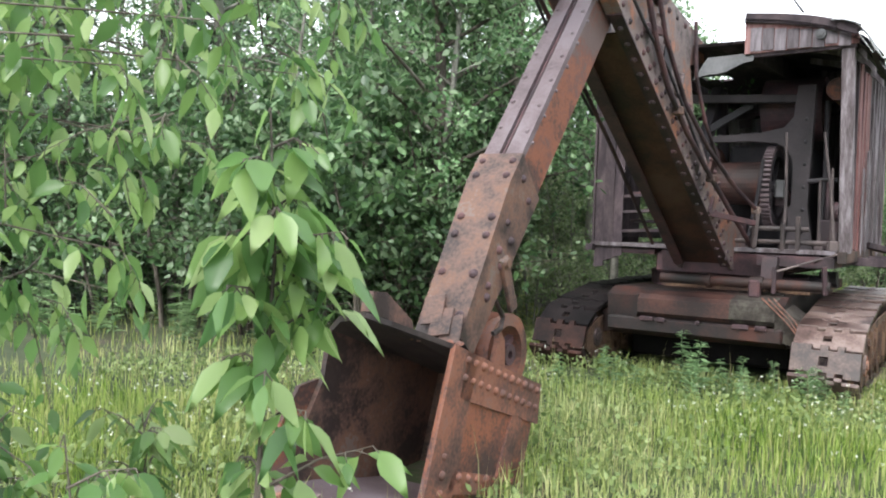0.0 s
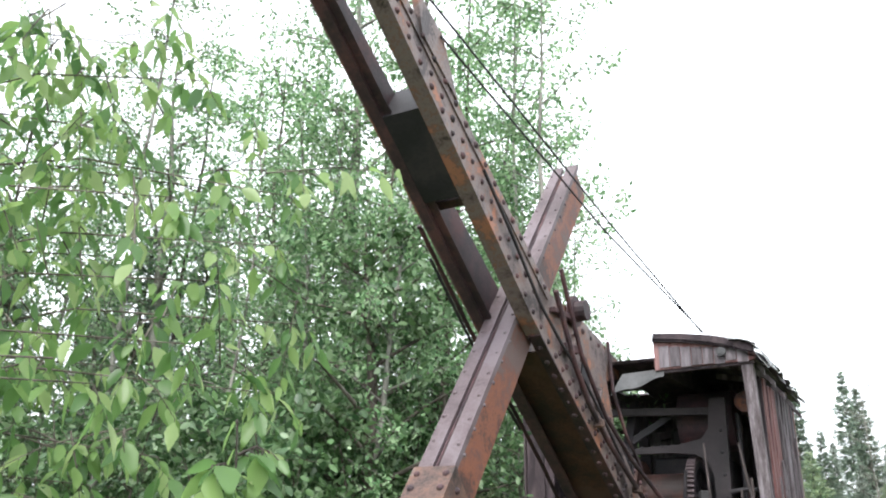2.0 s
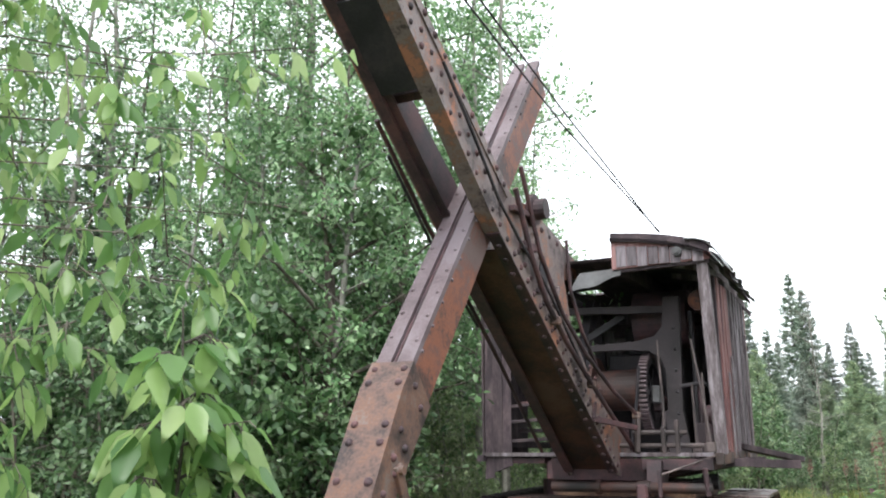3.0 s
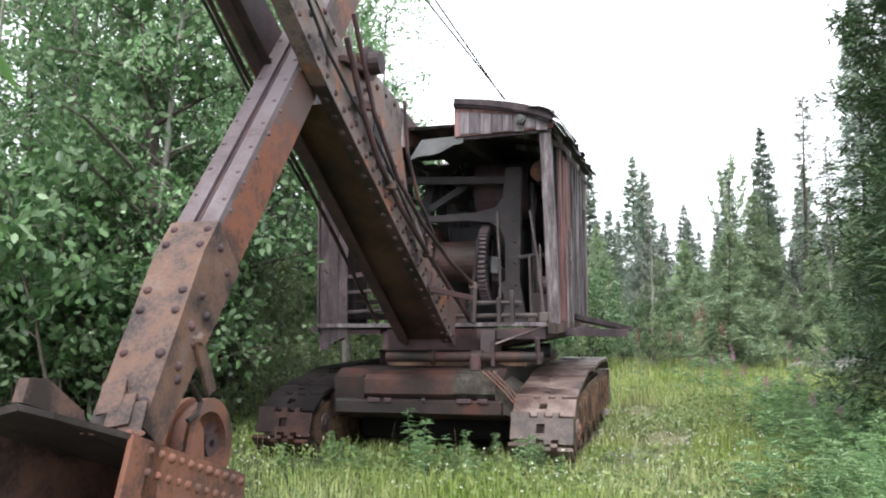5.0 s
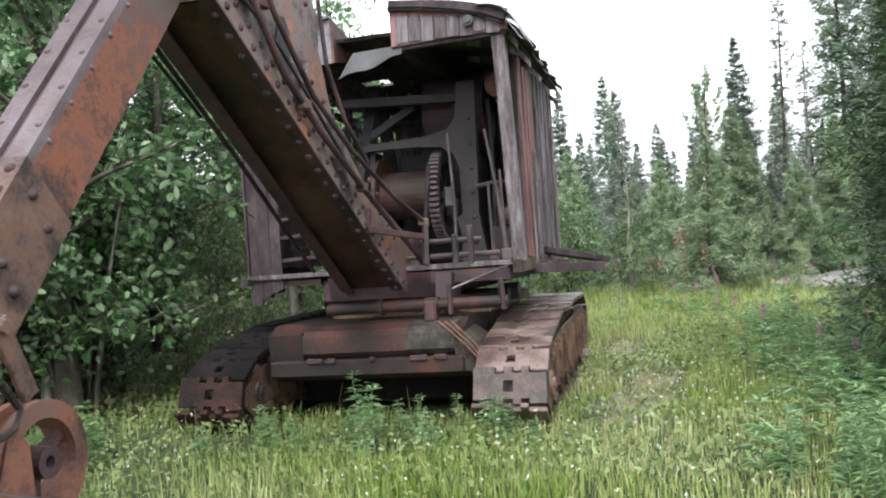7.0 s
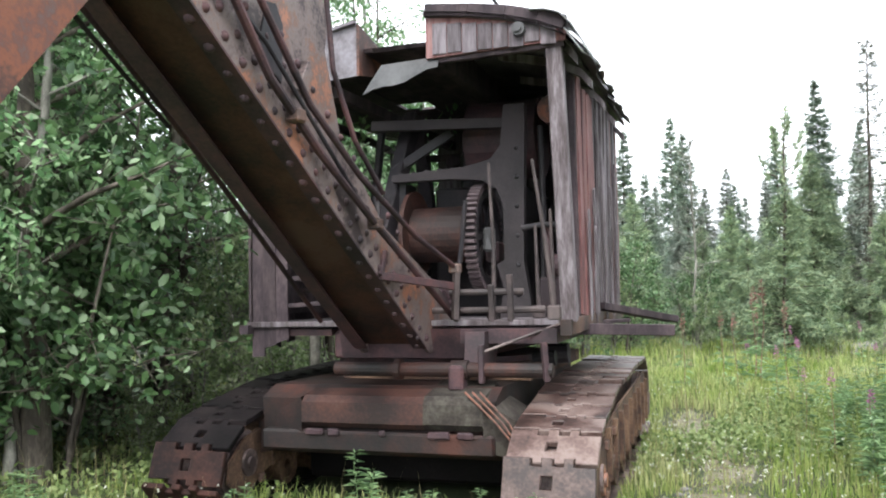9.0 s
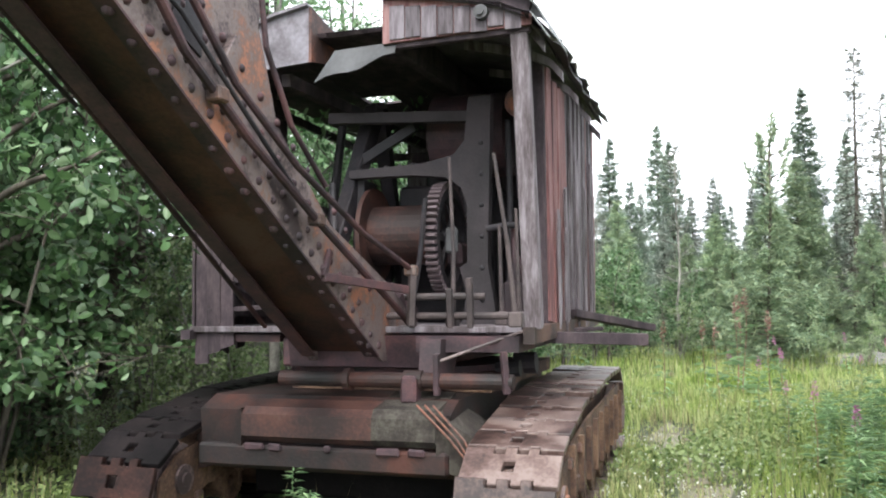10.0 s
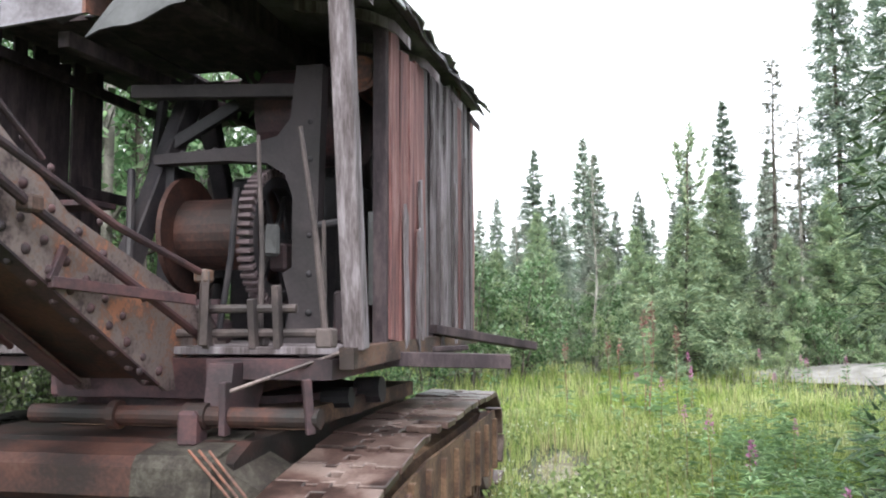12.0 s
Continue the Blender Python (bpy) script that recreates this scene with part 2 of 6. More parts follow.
# ---------------------------------------------------------------- mesh helpers
def part(name, bm, material, parent=None, label="", smooth=False):
    """Link a bmesh as one mesh object, under a thing or a part."""
    me = bpy.data.meshes.new(name)
    bmesh.ops.recalc_face_normals(bm, faces=bm.faces)
    bm.to_mesh(me)
    bm.free()
    me.materials.append(material)
    if smooth:
        me.shade_smooth()
    ob = new(name, me)
    ob.parent = parent
    if label:
        ob["label"] = label
    return ob


def sheet(name, verts, faces, material, parent=None, label="", smooth=False):
    """A mesh object from arrays of vertices and equal-sided faces."""
    v, f = np.asarray(verts, np.float32), np.asarray(faces, np.int32)
    me = bpy.data.meshes.new(name)
    me.vertices.add(len(v))
    me.vertices.foreach_set("co", v.ravel())
    k = f.shape[1]
    me.loops.add(f.size)
    me.loops.foreach_set("vertex_index", f.ravel())
    me.polygons.add(len(f))
    me.polygons.foreach_set("loop_start", np.arange(0, f.size, k, dtype=np.int32))
    me.polygons.foreach_set("loop_total", np.full(len(f), k, np.int32))
    me.update(calc_edges=True)
    me.materials.append(material)
    if smooth:
        me.shade_smooth()
    ob = new(name, me)
    ob.parent = parent
    if label:
        ob["label"] = label
    return ob


def box(bm, x0, x1, y0, y1, z0, z1, bevel=0.006, m=None, wear=0.0):
    g = bmesh.ops.create_cube(bm, size=1)
    vs = g["verts"]
    for v in vs:
        v.co = Vector((x0 + (v.co.x + 0.5) * (x1 - x0), y0 + (v.co.y + 0.5) * (y1 - y0), z0 + (v.co.z + 0.5) * (z1 - z0)))
        if wear:
            v.co += Vector((random.uniform(-wear, wear), random.uniform(-wear, wear), random.uniform(-wear, wear)))
    if bevel:
        es = list({e for v in vs for e in v.link_edges})
        r = bmesh.ops.bevel(bm, geom=es, offset=bevel, segments=1, affect="EDGES")
        vs = list({v for f in r["faces"] for v in f.verts})
    if m is not None:
        for v in vs:
            v.co = m @ v.co
    return vs


def prism(bm, outline, x0, x1, bevel=0.0):
    """A plate: an outline of (y, z) pulled from x0 to x1."""
    lo = [bm.verts.new((x0, y, z)) for y, z in outline]
    hi = [bm.verts.new((x1, y, z)) for y, z in outline]
    bm.faces.new(lo)
    bm.faces.new(hi[::-1])
    n = len(lo)
    for i in range(n):
        bm.faces.new((lo[i], hi[i], hi[(i + 1) % n], lo[(i + 1) % n]))


def tube(bm, pts, r, n=8, r1=None, caps=True):
    """A round bar along points, tapering from r to r1."""
    pts = [Vector(p) for p in pts]
    r1 = r if r1 is None else r1
    rings = []
    for i, p in enumerate(pts):
        d = (pts[min(i + 1, len(pts) - 1)] - pts[max(i - 1, 0)]).normalized()
        a = d.cross(Vector((0.31, 0.17, 0.93)))
        if a.length < 0.05:
            a = d.cross(Vector((1, 0, 0)))
        a.normalize()
        b = d.cross(a)
        q = r + (r1 - r) * i / max(1, len(pts) - 1)
        rings.append([bm.verts.new(p + (a * math.cos(2 * math.pi * k / n) + b * math.sin(2 * math.pi * k / n)) * q) for k in range(n)])
    for s, t in zip(rings, rings[1:]):
        for k in range(n):
            bm.faces.new((s[k], s[(k + 1) % n], t[(k + 1) % n], t[k]))
    if caps:
        bm.faces.new(rings[0][::-1])
        bm.faces.new(rings[-1])


def bar(bm, p, q, w, h, bevel=0.005, up=(0, 0, 1)):
    """A rectangular bar from p to q, w wide and h high."""
    p, q = Vector(p), Vector(q)
    d = (q - p).normalized()
    s = d.cross(Vector(up))
    if s.length < 0.05:
        s = d.cross(Vector((1, 0, 0)))
    s.normalize()
    u = s.cross(d)
    m = Matrix((s, d, u)).transposed().to_4x4()
    m.translation = p
    box(bm, -w / 2, w / 2, 0, (q - p).length, -h / 2, h / 2, bevel, m)


def rivets(name, spots, parent, material, r=0.026):
    """Domed rivet heads at (place, normal), joined as one mesh."""
    vs, fs = [], []
    for p, nrm in spots:
        nrm = Vector(nrm).normalized()
        a = nrm.orthogonal().normalized()
        b = nrm.cross(a)
        base = len(vs)
        q = r * random.uniform(0.85, 1.15)
        for ring, (rad, up) in enumerate(((1.0, 0.0), (0.85, 0.42), (0.4, 0.72))):
            for k in range(7):
                t = 2 * math.pi * k / 7
                vs.append(Vector(p) + (a * math.cos(t) + b * math.sin(t)) * q * rad + nrm * q * up)
        vs.append(Vector(p) + nrm * q * 0.78)
        for ring in range(2):
            for k in range(7):
                s = base + ring * 7
                fs.append((s + k, s + (k + 1) % 7, s + 7 + (k + 1) % 7))
                fs.append((s + k, s + 7 + (k + 1) % 7, s + 7 + k))
        for k in range(7):
            fs.append((base + 14 + k, base + 14 + (k + 1) % 7, base + 21))
    ob = sheet(name, [tuple(v) for v in vs], fs, material, parent, smooth=True)
    ob["kind"] = "stuff"
    return ob


# ---------------------------------------------------------------- ground
def ground_height(x, y):
    a = 0.05 * np.sin(x * 0.7 + 1.3) * np.cos(y * 0.55) + 0.03 * np.sin(x * 1.9 + y * 1.3) + 0.02 * np.sin(x * 4.1 - y * 3.3)
    far = np.clip((np.hypot(x - 3, y - 8) - 14) / 30, 0, 1)
    return a * (1 - 0.3 * far) + far * 0.25 - 0.02


line = np.concatenate([-np.geomspace(400, 22, 14), np.linspace(-20, 30, 126), np.geomspace(33, 420, 14)])
gx, gy = np.meshgrid(line, line + 8, indexing="ij")
gv = np.stack([gx, gy, ground_height(gx, gy)], -1).reshape(-1, 3)
k = len(line)
ii = np.arange(k * k).reshape(k, k)
gf = np.stack([ii[:-1, :-1], ii[1:, :-1], ii[1:, 1:], ii[:-1, 1:]], -1).reshape(-1, 4)
tagged(sheet("ground", gv, gf, EARTH, smooth=True), "uneven grassy ground with bare earth patches", "ground", kind="structure")

# ---------------------------------------------------------------- the shovel
PLACE = pose(3.043, 9.356, 0, 0, 0, -32.95)
shovel = new("power_shovel")
shovel.matrix_world = PLACE
tagged(shovel, "abandoned rusty crawler power shovel with a rotting timber cab", "power shovel")
SLOPE = -0.555


def low(y):
    """The height of the boom's lower edge."""
    return 1.30 + SLOPE * y if y > -3.8 else 3.409 + 0.66 * (-3.8 - y)


def deep(y):
    """The boom's depth, square to its edge, above the shaft."""
    return max(0.27, 0.50 - 0.095 * max(0.0, -3.8 - y))


def flank(y):
    """The far face draws in towards the boom's head."""
    return -0.29 + 0.095 * min(1.0, max(0.0, -y / 3.0))


W = Vector((0, -SLOPE, 1)).normalized()


def on_boom(x, y, off):
    """A place on the boom: along its lower edge at y, off metres square to it."""
    return Vector((x, y, low(y))) + W * off


def strip(bm, x0, x1, ya, yb, o0, o1):
    pts = [on_boom(0, ya, o0), on_boom(0, ya, o1), on_boom(0, yb, o1), on_boom(0, yb, o0)]
    prism(bm, [(p.y, p.z) for p in pts], x0, x1)


def shear_far(bm, x_ref):
    """Move what was built against x_ref onto the drawn-in far face."""
    for v in bm.verts:
        v.co.x += flank(v.co.y) - x_ref


# boom
BR, BL = 0.33, -0.29
bm = bmesh.new()
web = [(0.15, 1.22), (-0.3, low(-0.3)), (-3.6, low(-3.6)), (-3.6, low(-3.6) + 0.57), (-3.25, 3.72), (-2.75, 3.74), (-1.85, 3.62), (-1.72, 3.5),
       (-1.78, 3.25), (-1.55, 2.72), (-0.81, 2.2), (0.3, 1.82), (0.87, 1.56), (1.0, 1.22)]
prism(bm, web, BR - 0.025, BR)
boom = part("boom", bm, RUST, shovel, "riveted rusty steel boom")
bm = bmesh.new()
prism(bm, web, BL, BL + 0.025)
shear_far(bm, BL)
part("web_plate", bm, RUST, boom)
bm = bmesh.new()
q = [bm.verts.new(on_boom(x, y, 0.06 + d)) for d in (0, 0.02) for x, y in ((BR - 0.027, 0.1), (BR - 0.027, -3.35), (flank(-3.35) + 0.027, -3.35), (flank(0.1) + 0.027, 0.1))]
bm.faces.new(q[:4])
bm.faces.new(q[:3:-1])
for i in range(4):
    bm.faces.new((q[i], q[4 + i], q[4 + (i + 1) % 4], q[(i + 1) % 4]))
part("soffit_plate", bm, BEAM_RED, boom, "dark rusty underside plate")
YS = (-3.6, -3.8, -4.6, -5.4, -6.2, -7.0, -7.9)


def along(bm, x0, x1, ys, o0, o1):
    """A strip that follows the boom's edge through ys; the offsets are functions of y."""
    a = [on_boom(0, y, o0(y)) for y in ys]
    b = [on_boom(0, y, o1(y)) for y in ys]
    prism(bm, [(p.y, p.z) for p in a + b[::-1]], x0, x1)


for x0, x1 in ((0.205, BR), (flank(-4), flank(-4) + 0.09)):
    bm = bmesh.new()
    along(bm, x0, x1, YS, lambda y: 0.0, deep)
    part("girder", bm, RUST if x0 > 0 else RUST_DARK, boom)
FL = (0.05, -0.9, -1.8, -2.7, -3.6, -3.8, -4.6, -5.4, -6.2, -7.0, -7.9)
for x0, x1, far in ((BR, BR + 0.014, 0), (BL - 0.014, BL, 1)):
    bm = bmesh.new()
    along(bm, x0, x1, FL, lambda y: 0.0, lambda y: 0.11)
    if far:
        shear_far(bm, BL)
    part("flange_angle", bm, RUST, boom)
    bm = bmesh.new()
    along(bm, x0, x1, YS, lambda y: deep(y) - 0.09, deep)
    if far:
        shear_far(bm, BL)
    part("flange_angle", bm, RUST, boom)
for x0, x1, far in ((BR - 0.10, BR + 0.014, 0), (BL - 0.014, BL + 0.10, 1)):
    bm = bmesh.new()
    along(bm, x0, x1, FL[:5], lambda y: -0.014, lambda y: 0.0)
    if far:
        shear_far(bm, BL)
    part("flange_angle", bm, RUST_DARK, boom)
bm = bmesh.new()
strip(bm, flank(-4) + 0.09, 0.205, -4.86, -5.52, 0.004, 0.36)
part("tie_plate", bm, DARK_IRON, boom, "dark tie plate between the girders")
bm = bmesh.new()
along(bm, flank(-4) + 0.09, -0.035, YS[1:], lambda y: 0.03, lambda y: 0.05)
part("inner_plate", bm, RUST_DARK, boom)
for ya in (-4.72, -6.55):
    bm = bmesh.new()
    strip(bm, flank(-4) + 0.09, 0.205, ya, ya - 0.06, 0.12, 0.18)
    part("lacing_bar", bm, RUST_DARK, boom)
for yb in (-2.35, -3.05):
    bm = bmesh.new()
    bar(bm, on_boom(BR + 0.03, yb, 0.55), on_boom(BR + 0.03, yb - 0.02, 0.30) + Vector((0.0, 0.0, 0.0)), 0.05, 0.05)
    part("cleat", bm, RUST, boom)
bm = bmesh.new()
bar(bm, (BR + 0.03, -3.1, 3.30), (BR + 0.03, -2.72, 3.34), 0.06, 0.07)
bar(bm, (BR + 0.03, -3.35, 3.58), (BR + 0.03, -2.9, 3.62), 0.06, 0.05)
part("bracket", bm, RUST_DARK, boom)
bm = bmesh.new()
prism(bm, [(-5.2, low(-5.2) + 0.40), (-5.75, low(-5.75) + 0.30), (-5.85, low(-5.85) + 0.55), (-5.45, low(-5.45) + 0.66)], BR - 0.02, BR + 0.03)
part("rope_bracket", bm, RUST, boom)
bm = bmesh.new()
tube(bm, [(-0.5, -2.8, 3.70), (0.42, -2.8, 3.70)], 0.06, 14)
tube(bm, [(0.40, -2.8, 3.70), (0.50, -2.8, 3.70)], 0.10, 14)
tube(bm, [(0.345, -2.8, 3.70), (0.40, -2.8, 3.70)], 0.15, 14)
part("shipper_shaft", bm, RUST_DARK, boom, "round shaft end with a flanged collar", smooth=False)
# Near-black plate on the web: paints the shade inside an arched cutout.
bm = bmesh.new()
prism(bm, [(-2.62, 3.0), (-2.52, 3.32), (-2.42, 3.34), (-2.34, 3.24), (-2.36, 2.9)], BR, BR + 0.012)
part("arched_pocket_shade", bm, DARK_IRON, boom)
spots = []
for s in np.arange(0.0, 7.6, 0.165):
    for x, nx in ((BR + 0.014, 1), (flank(-s) - 0.014, -1)):
        spots.append((on_boom(x, -s, 0.055), (nx, 0, 0)))
        if s > 3.5:
            spots.append((on_boom(x, -s - 0.08, deep(-s) - 0.05), (nx, 0, 0)))
            if nx > 0 and s < 7.2:
                spots.append((on_boom(BR, -s - 0.04, 0.5 * deep(-s)), (1, 0, 0)))
        if 0.2 < s < 3.3:
            spots.append((on_boom(BR if nx > 0 else flank(-s - 0.08), -s - 0.08, 0.17), (nx, 0, 0)))
    if s < 3.5:
        spots.append((on_boom(BR - 0.05, -s, -0.014), -W))
for s in np.arange(0.3, 3.1, 0.2):
    spots.append((on_boom(BR, -s, 0.34 + 0.03 * math.sin(s * 3)), (1, 0, 0)))
    if s > 0.9:
        spots.append((on_boom(BR, -s + 0.1, 0.50), (1, 0, 0)))
for i in range(5):
    spots.append(((BR, -2.95 + i * 0.24, 3.62 - i * 0.015), (1, 0, 0)))
    spots.append(((BR, -0.15 + i * 0.2, 1.36), (1, 0, 0)))
rivets("rivet", spots, boom, RUST_DARK, 0.028)

for name, pts, r in (
    ("control_rod", [(0.40, -3.35, 3.75), (0.40, -2.96, 3.21), (0.40, -2.59, 2.87), (0.40, -2.01, 2.56), (0.43, -1.2, 2.18), (0.45, -0.52, 1.89), (0.48, 0.1, 1.62), (0.5, 0.67, 1.34)], 0.026),
    ("control_rod", [(0.40, -3.2, 4.0), (0.40, -2.73, 3.3), (0.42, -2.16, 2.81), (0.48, -1.57, 2.46), (0.53, -0.7, 2.14), (0.58, 0.12, 1.93)], 0.022),
    ("steel_rope", [(0.36, -4.75, 4.35), (0.37, -4.2, 3.95), (0.38, -3.7, 3.55), (0.38, -3.2, 3.3), (0.39, -2.6, 3.05), (0.42, -2.1, 2.7), (0.40, -1.2, 2.2)], 0.014),
    ("steel_rope", [(0.42, -1.95, 3.6), (0.42, -1.85, 3.1), (0.45, -1.6, 2.7), (0.48, -1.2, 2.4)], 0.018),
    ("steel_rope", [(0.37, -5.5, 5.12), (0.6, -2.4, 4.62), (0.98, 0.16, 4.13)], 0.009),
    ("steel_rope", [(0.33, -5.75, 5.4), (0.6, -2.4, 4.78), (0.96, 0.20, 4.14)], 0.009),
    ("steel_rope", [(-0.30, -4.6, 4.05), (-0.32, -3.68, 3.44), (-0.36, -2.6, 2.86), (-0.40, -1.8, 2.42), (-0.5, -0.2, 1.5)], 0.020),
    ("steel_rope", [(-0.30, -4.4, 3.82), (-0.34, -3.4, 3.2), (-0.38, -2.4, 2.7)], 0.014),
):
    bm = bmesh.new()
    tube(bm, pts, r, 8)
    part(name, bm, RUST_DARK if r > 0.015 else DARK_IRON, boom)
bm = bmesh.new()
bar(bm, (0.36, -0.97, 1.84), (0.60, -0.02, 1.77), 0.035, 0.06)
bar(bm, (0.36, -0.97, 1.84), (0.36, -0.87, 2.02), 0.03, 0.05)
part("rod_bracket", bm, RUST_DARK, boom)
for x, y, z in ((0.42, -1.2, 2.19), (0.40, -2.3, 2.72), (0.58, 0.12, 1.92)):
    bm = bmesh.new()
    box(bm, x - 0.045, x + 0.045, y - 0.05, y + 0.05, z - 0.04, z + 0.04, 0.012)
    part("rod_clamp", bm, RUST_MAUVE, boom)

# dipper stick, running down and forward through the boom
SA = Vector((0, -1.95, 5.66))
SB = Vector((0, -5.28, 1.60))
sd = (SB - SA).normalized()
sn = Vector((0, sd.z, -sd.y))
if sn.y > 0:
    sn = -sn
SX0, SX1, SDEEP = -0.10, 0.19, 0.36


def on_stick(x, d, back):
    """A place on the stick: d metres down its front, back metres behind the front."""
    return SA + sd * d - sn * back + Vector((x, 0, 0))


def stick_plate(bm, x0, x1, d0, d1, b0, b1):
    pts = [on_stick(0, d0, b0), on_stick(0, d1, b0), on_stick(0, d1, b1), on_stick(0, d0, b1)]
    prism(bm, [(p.y, p.z) for p in pts], x0, x1)


LEN = (SB - SA).length
bm = bmesh.new()
stick_plate(bm, SX0, SX1, 0.12, LEN - 0.35, 0.05, SDEEP)
stick = part("dipper_stick", bm, RUST_ORANGE, shovel, "rust-streaked steel dipper stick with a slotted face")
for x0, x1 in ((SX0, SX0 + 0.115), (SX1 - 0.125, SX1)):
    bm = bmesh.new()
    stick_plate(bm, x0, x1, 0.0, LEN - 0.55, 0.0, 0.05)
    part("face_channel", bm, RUST_GREY, stick, "greyed steel face channel")
bm = bmesh.new()
stick_plate(bm, 0.030, 0.045, 0.4, LEN - 0.6, 0.015, 0.05)
part("rack", bm, RUST_DARK, stick)
bm = bmesh.new()
D0, D1 = LEN - 0.62, LEN + 0.72


def cut(d):
    """How far the sleeve's front has drawn back at d."""
    return -0.015 + 0.19 * max(0.0, d - D0 - 0.25) / (D1 - D0 - 0.25)


pts = [on_stick(0, D0, cut(D0)), on_stick(0, D0 + 0.25, cut(D0)), on_stick(0, D1, cut(D1)), on_stick(0, D1, SDEEP + 0.01), on_stick(0, D0 + 0.06, SDEEP + 0.01)]
prism(bm, [(p.y, p.z) for p in pts], SX0 - 0.02, SX1 + 0.02)
part("foot_sleeve", bm, RUST_MAUVE, stick, "riveted rusty foot sleeve")
spots = []
for d in np.arange(0.2, LEN - 0.7, 0.26):
    spots.append((on_stick(SX0 + 0.03, d, 0), sn))
    spots.append((on_stick(SX1 - 0.035, d + 0.05, 0), sn))
    spots.append((on_stick(SX1, d + 0.1, 0.06), (1, 0, 0)))
big = []
for d in (LEN - 0.55, LEN - 0.42, LEN - 0.1, LEN + 0.03, LEN + 0.3, LEN + 0.58):
    big.append((on_stick(SX0 + 0.03, d, cut(d)), sn))
    big.append((on_stick(SX1 - 0.03, d, cut(d)), sn))
for d in (LEN - 0.5, LEN - 0.15, LEN + 0.05, LEN + 0.3):
    big.append((on_stick(SX1 + 0.02, d, 0.12 + cut(d)), (1, 0, 0)))
    big.append((on_stick(SX1 + 0.02, d + 0.06, 0.26), (1, 0, 0)))
rivets("rivet", spots, stick, RUST_GREY, 0.017)
rivets("bolt_head", big, stick, RUST_DARK, 0.029)
for d, x, tilt in ((LEN + 0.48, SX0 + 0.06, 0.012), (LEN + 0.56, SX0 + 0.15, 0.03), (LEN + 0.60, SX1 - 0.06, 0.02)):
    bm = bmesh.new()
    a, b = on_stick(x, d, cut(d) - 0.02), on_stick(x + 0.05, d + 0.20, cut(d) - tilt)
    bar(bm, a, b, 0.14, 0.014, 0.003, tuple(sn))
    part("torn_plate", bm, RUST_MAUVE, stick)
bm = bmesh.new()
bar(bm, (0.225, -5.14, 1.40), (0.225, -4.98, 1.06), 0.03, 0.09)
tube(bm, [(0.2, -5.13, 1.37), (0.27, -5.13, 1.37)], 0.032, 10)
part("hinge_link", bm, RUST_MAUVE, stick)

# dipper
DX0, DX1 = -0.47, 0.33
TL, TR, BRr, BLl = (-5.83, 0.92), (-4.78, 0.56), (-5.0, -0.12), (-6.12, 0.10)
bm = bmesh.new()
prism(bm, [TL, TR, BRr, BLl], DX1 - 0.035, DX1)
dipper = part("dipper", bm, RUST_ORANGE, shovel, "orange-rusted riveted dipper bucket resting on the grass")
bm = bmesh.new()
prism(bm, [(-6.0, 0.95), TR, BRr, (-6.30, 0.05), (-6.22, 0.40), (-6.06, 0.66)], DX0, DX0 + 0.035)
part("side_plate", bm, RUST_MAUVE, dipper)
bm = bmesh.new()
prism(bm, [(-6.06, 0.66), (-6.0, 0.50), (-6.20, 0.06), (-6.46, 0.05), (-6.40, 0.40), (-6.22, 0.64)], DX0 - 0.03, DX0 - 0.002)
part("side_flange", bm, RUST_ORANGE, dipper, "orange-rusted side flange")
bm = bmesh.new()
top = [(DX0, -5.98, 0.96), (-0.30, -6.1, 1.05), (-0.05, -6.18, 1.10), (0.0, -6.0, 1.04), (DX1, -5.83, 0.925)]
for a, b in zip(top, top[1:]):
    q = [bm.verts.new(p) for p in (a, b, (b[0], TR[0], TR[1]), (a[0], TR[0], TR[1]))]
    r = [bm.verts.new((p[0], p[1] + 0.01, p[2] - 0.035)) for p in (a, b, (b[0], TR[0], TR[1]), (a[0], TR[0], TR[1]))]
    for f in (q, r[::-1], (q[0], q[1], r[1], r[0]), (q[2], q[3], r[3], r[2])):
        bm.faces.new(f)
part("top_plate", bm, STEEL_MAUVE, dipper, "greyed steel upper lip")
bm = bmesh.new()
prism(bm, [(-6.16, 1.10), (-5.72, 0.96), (-5.74, 1.02), (-6.0, 1.20), (-6.12, 1.21)], -0.10, -0.04)
part("lip_tab", bm, RUST_MAUVE, dipper)
bm = bmesh.new()
prism(bm, [TR, (TR[0] - 0.03, TR[1] + 0.03), (BRr[0] - 0.03, BRr[1] + 0.03), BRr], DX0 + 0.035, DX1 - 0.035)
part("back_plate", bm, RUST_MAUVE, dipper)
bm = bmesh.new()
lip = [(-5.0, -0.13), (-5.6, -0.02), (-6.1, 0.08), (-6.42, 0.12), (-6.62, 0.10)]
for a, b in zip(lip, lip[1:]):
    prism(bm, [a, b, (b[0], b[1] - 0.04), (a[0], a[1] - 0.05)], DX0 + 0.035, DX1 - 0.04)
part("lower_lip", bm, RUST_GREY, dipper, "worn steel cutting lip")
for i in range(4):
    bm = bmesh.new()
    x = DX0 + 0.1 + i * 0.19
    prism(bm, [(-6.45, 0.15), (-6.85, 0.10), (-6.45, 0.04)], x, x + 0.09)
    part("tooth", bm, RUST, dipper)
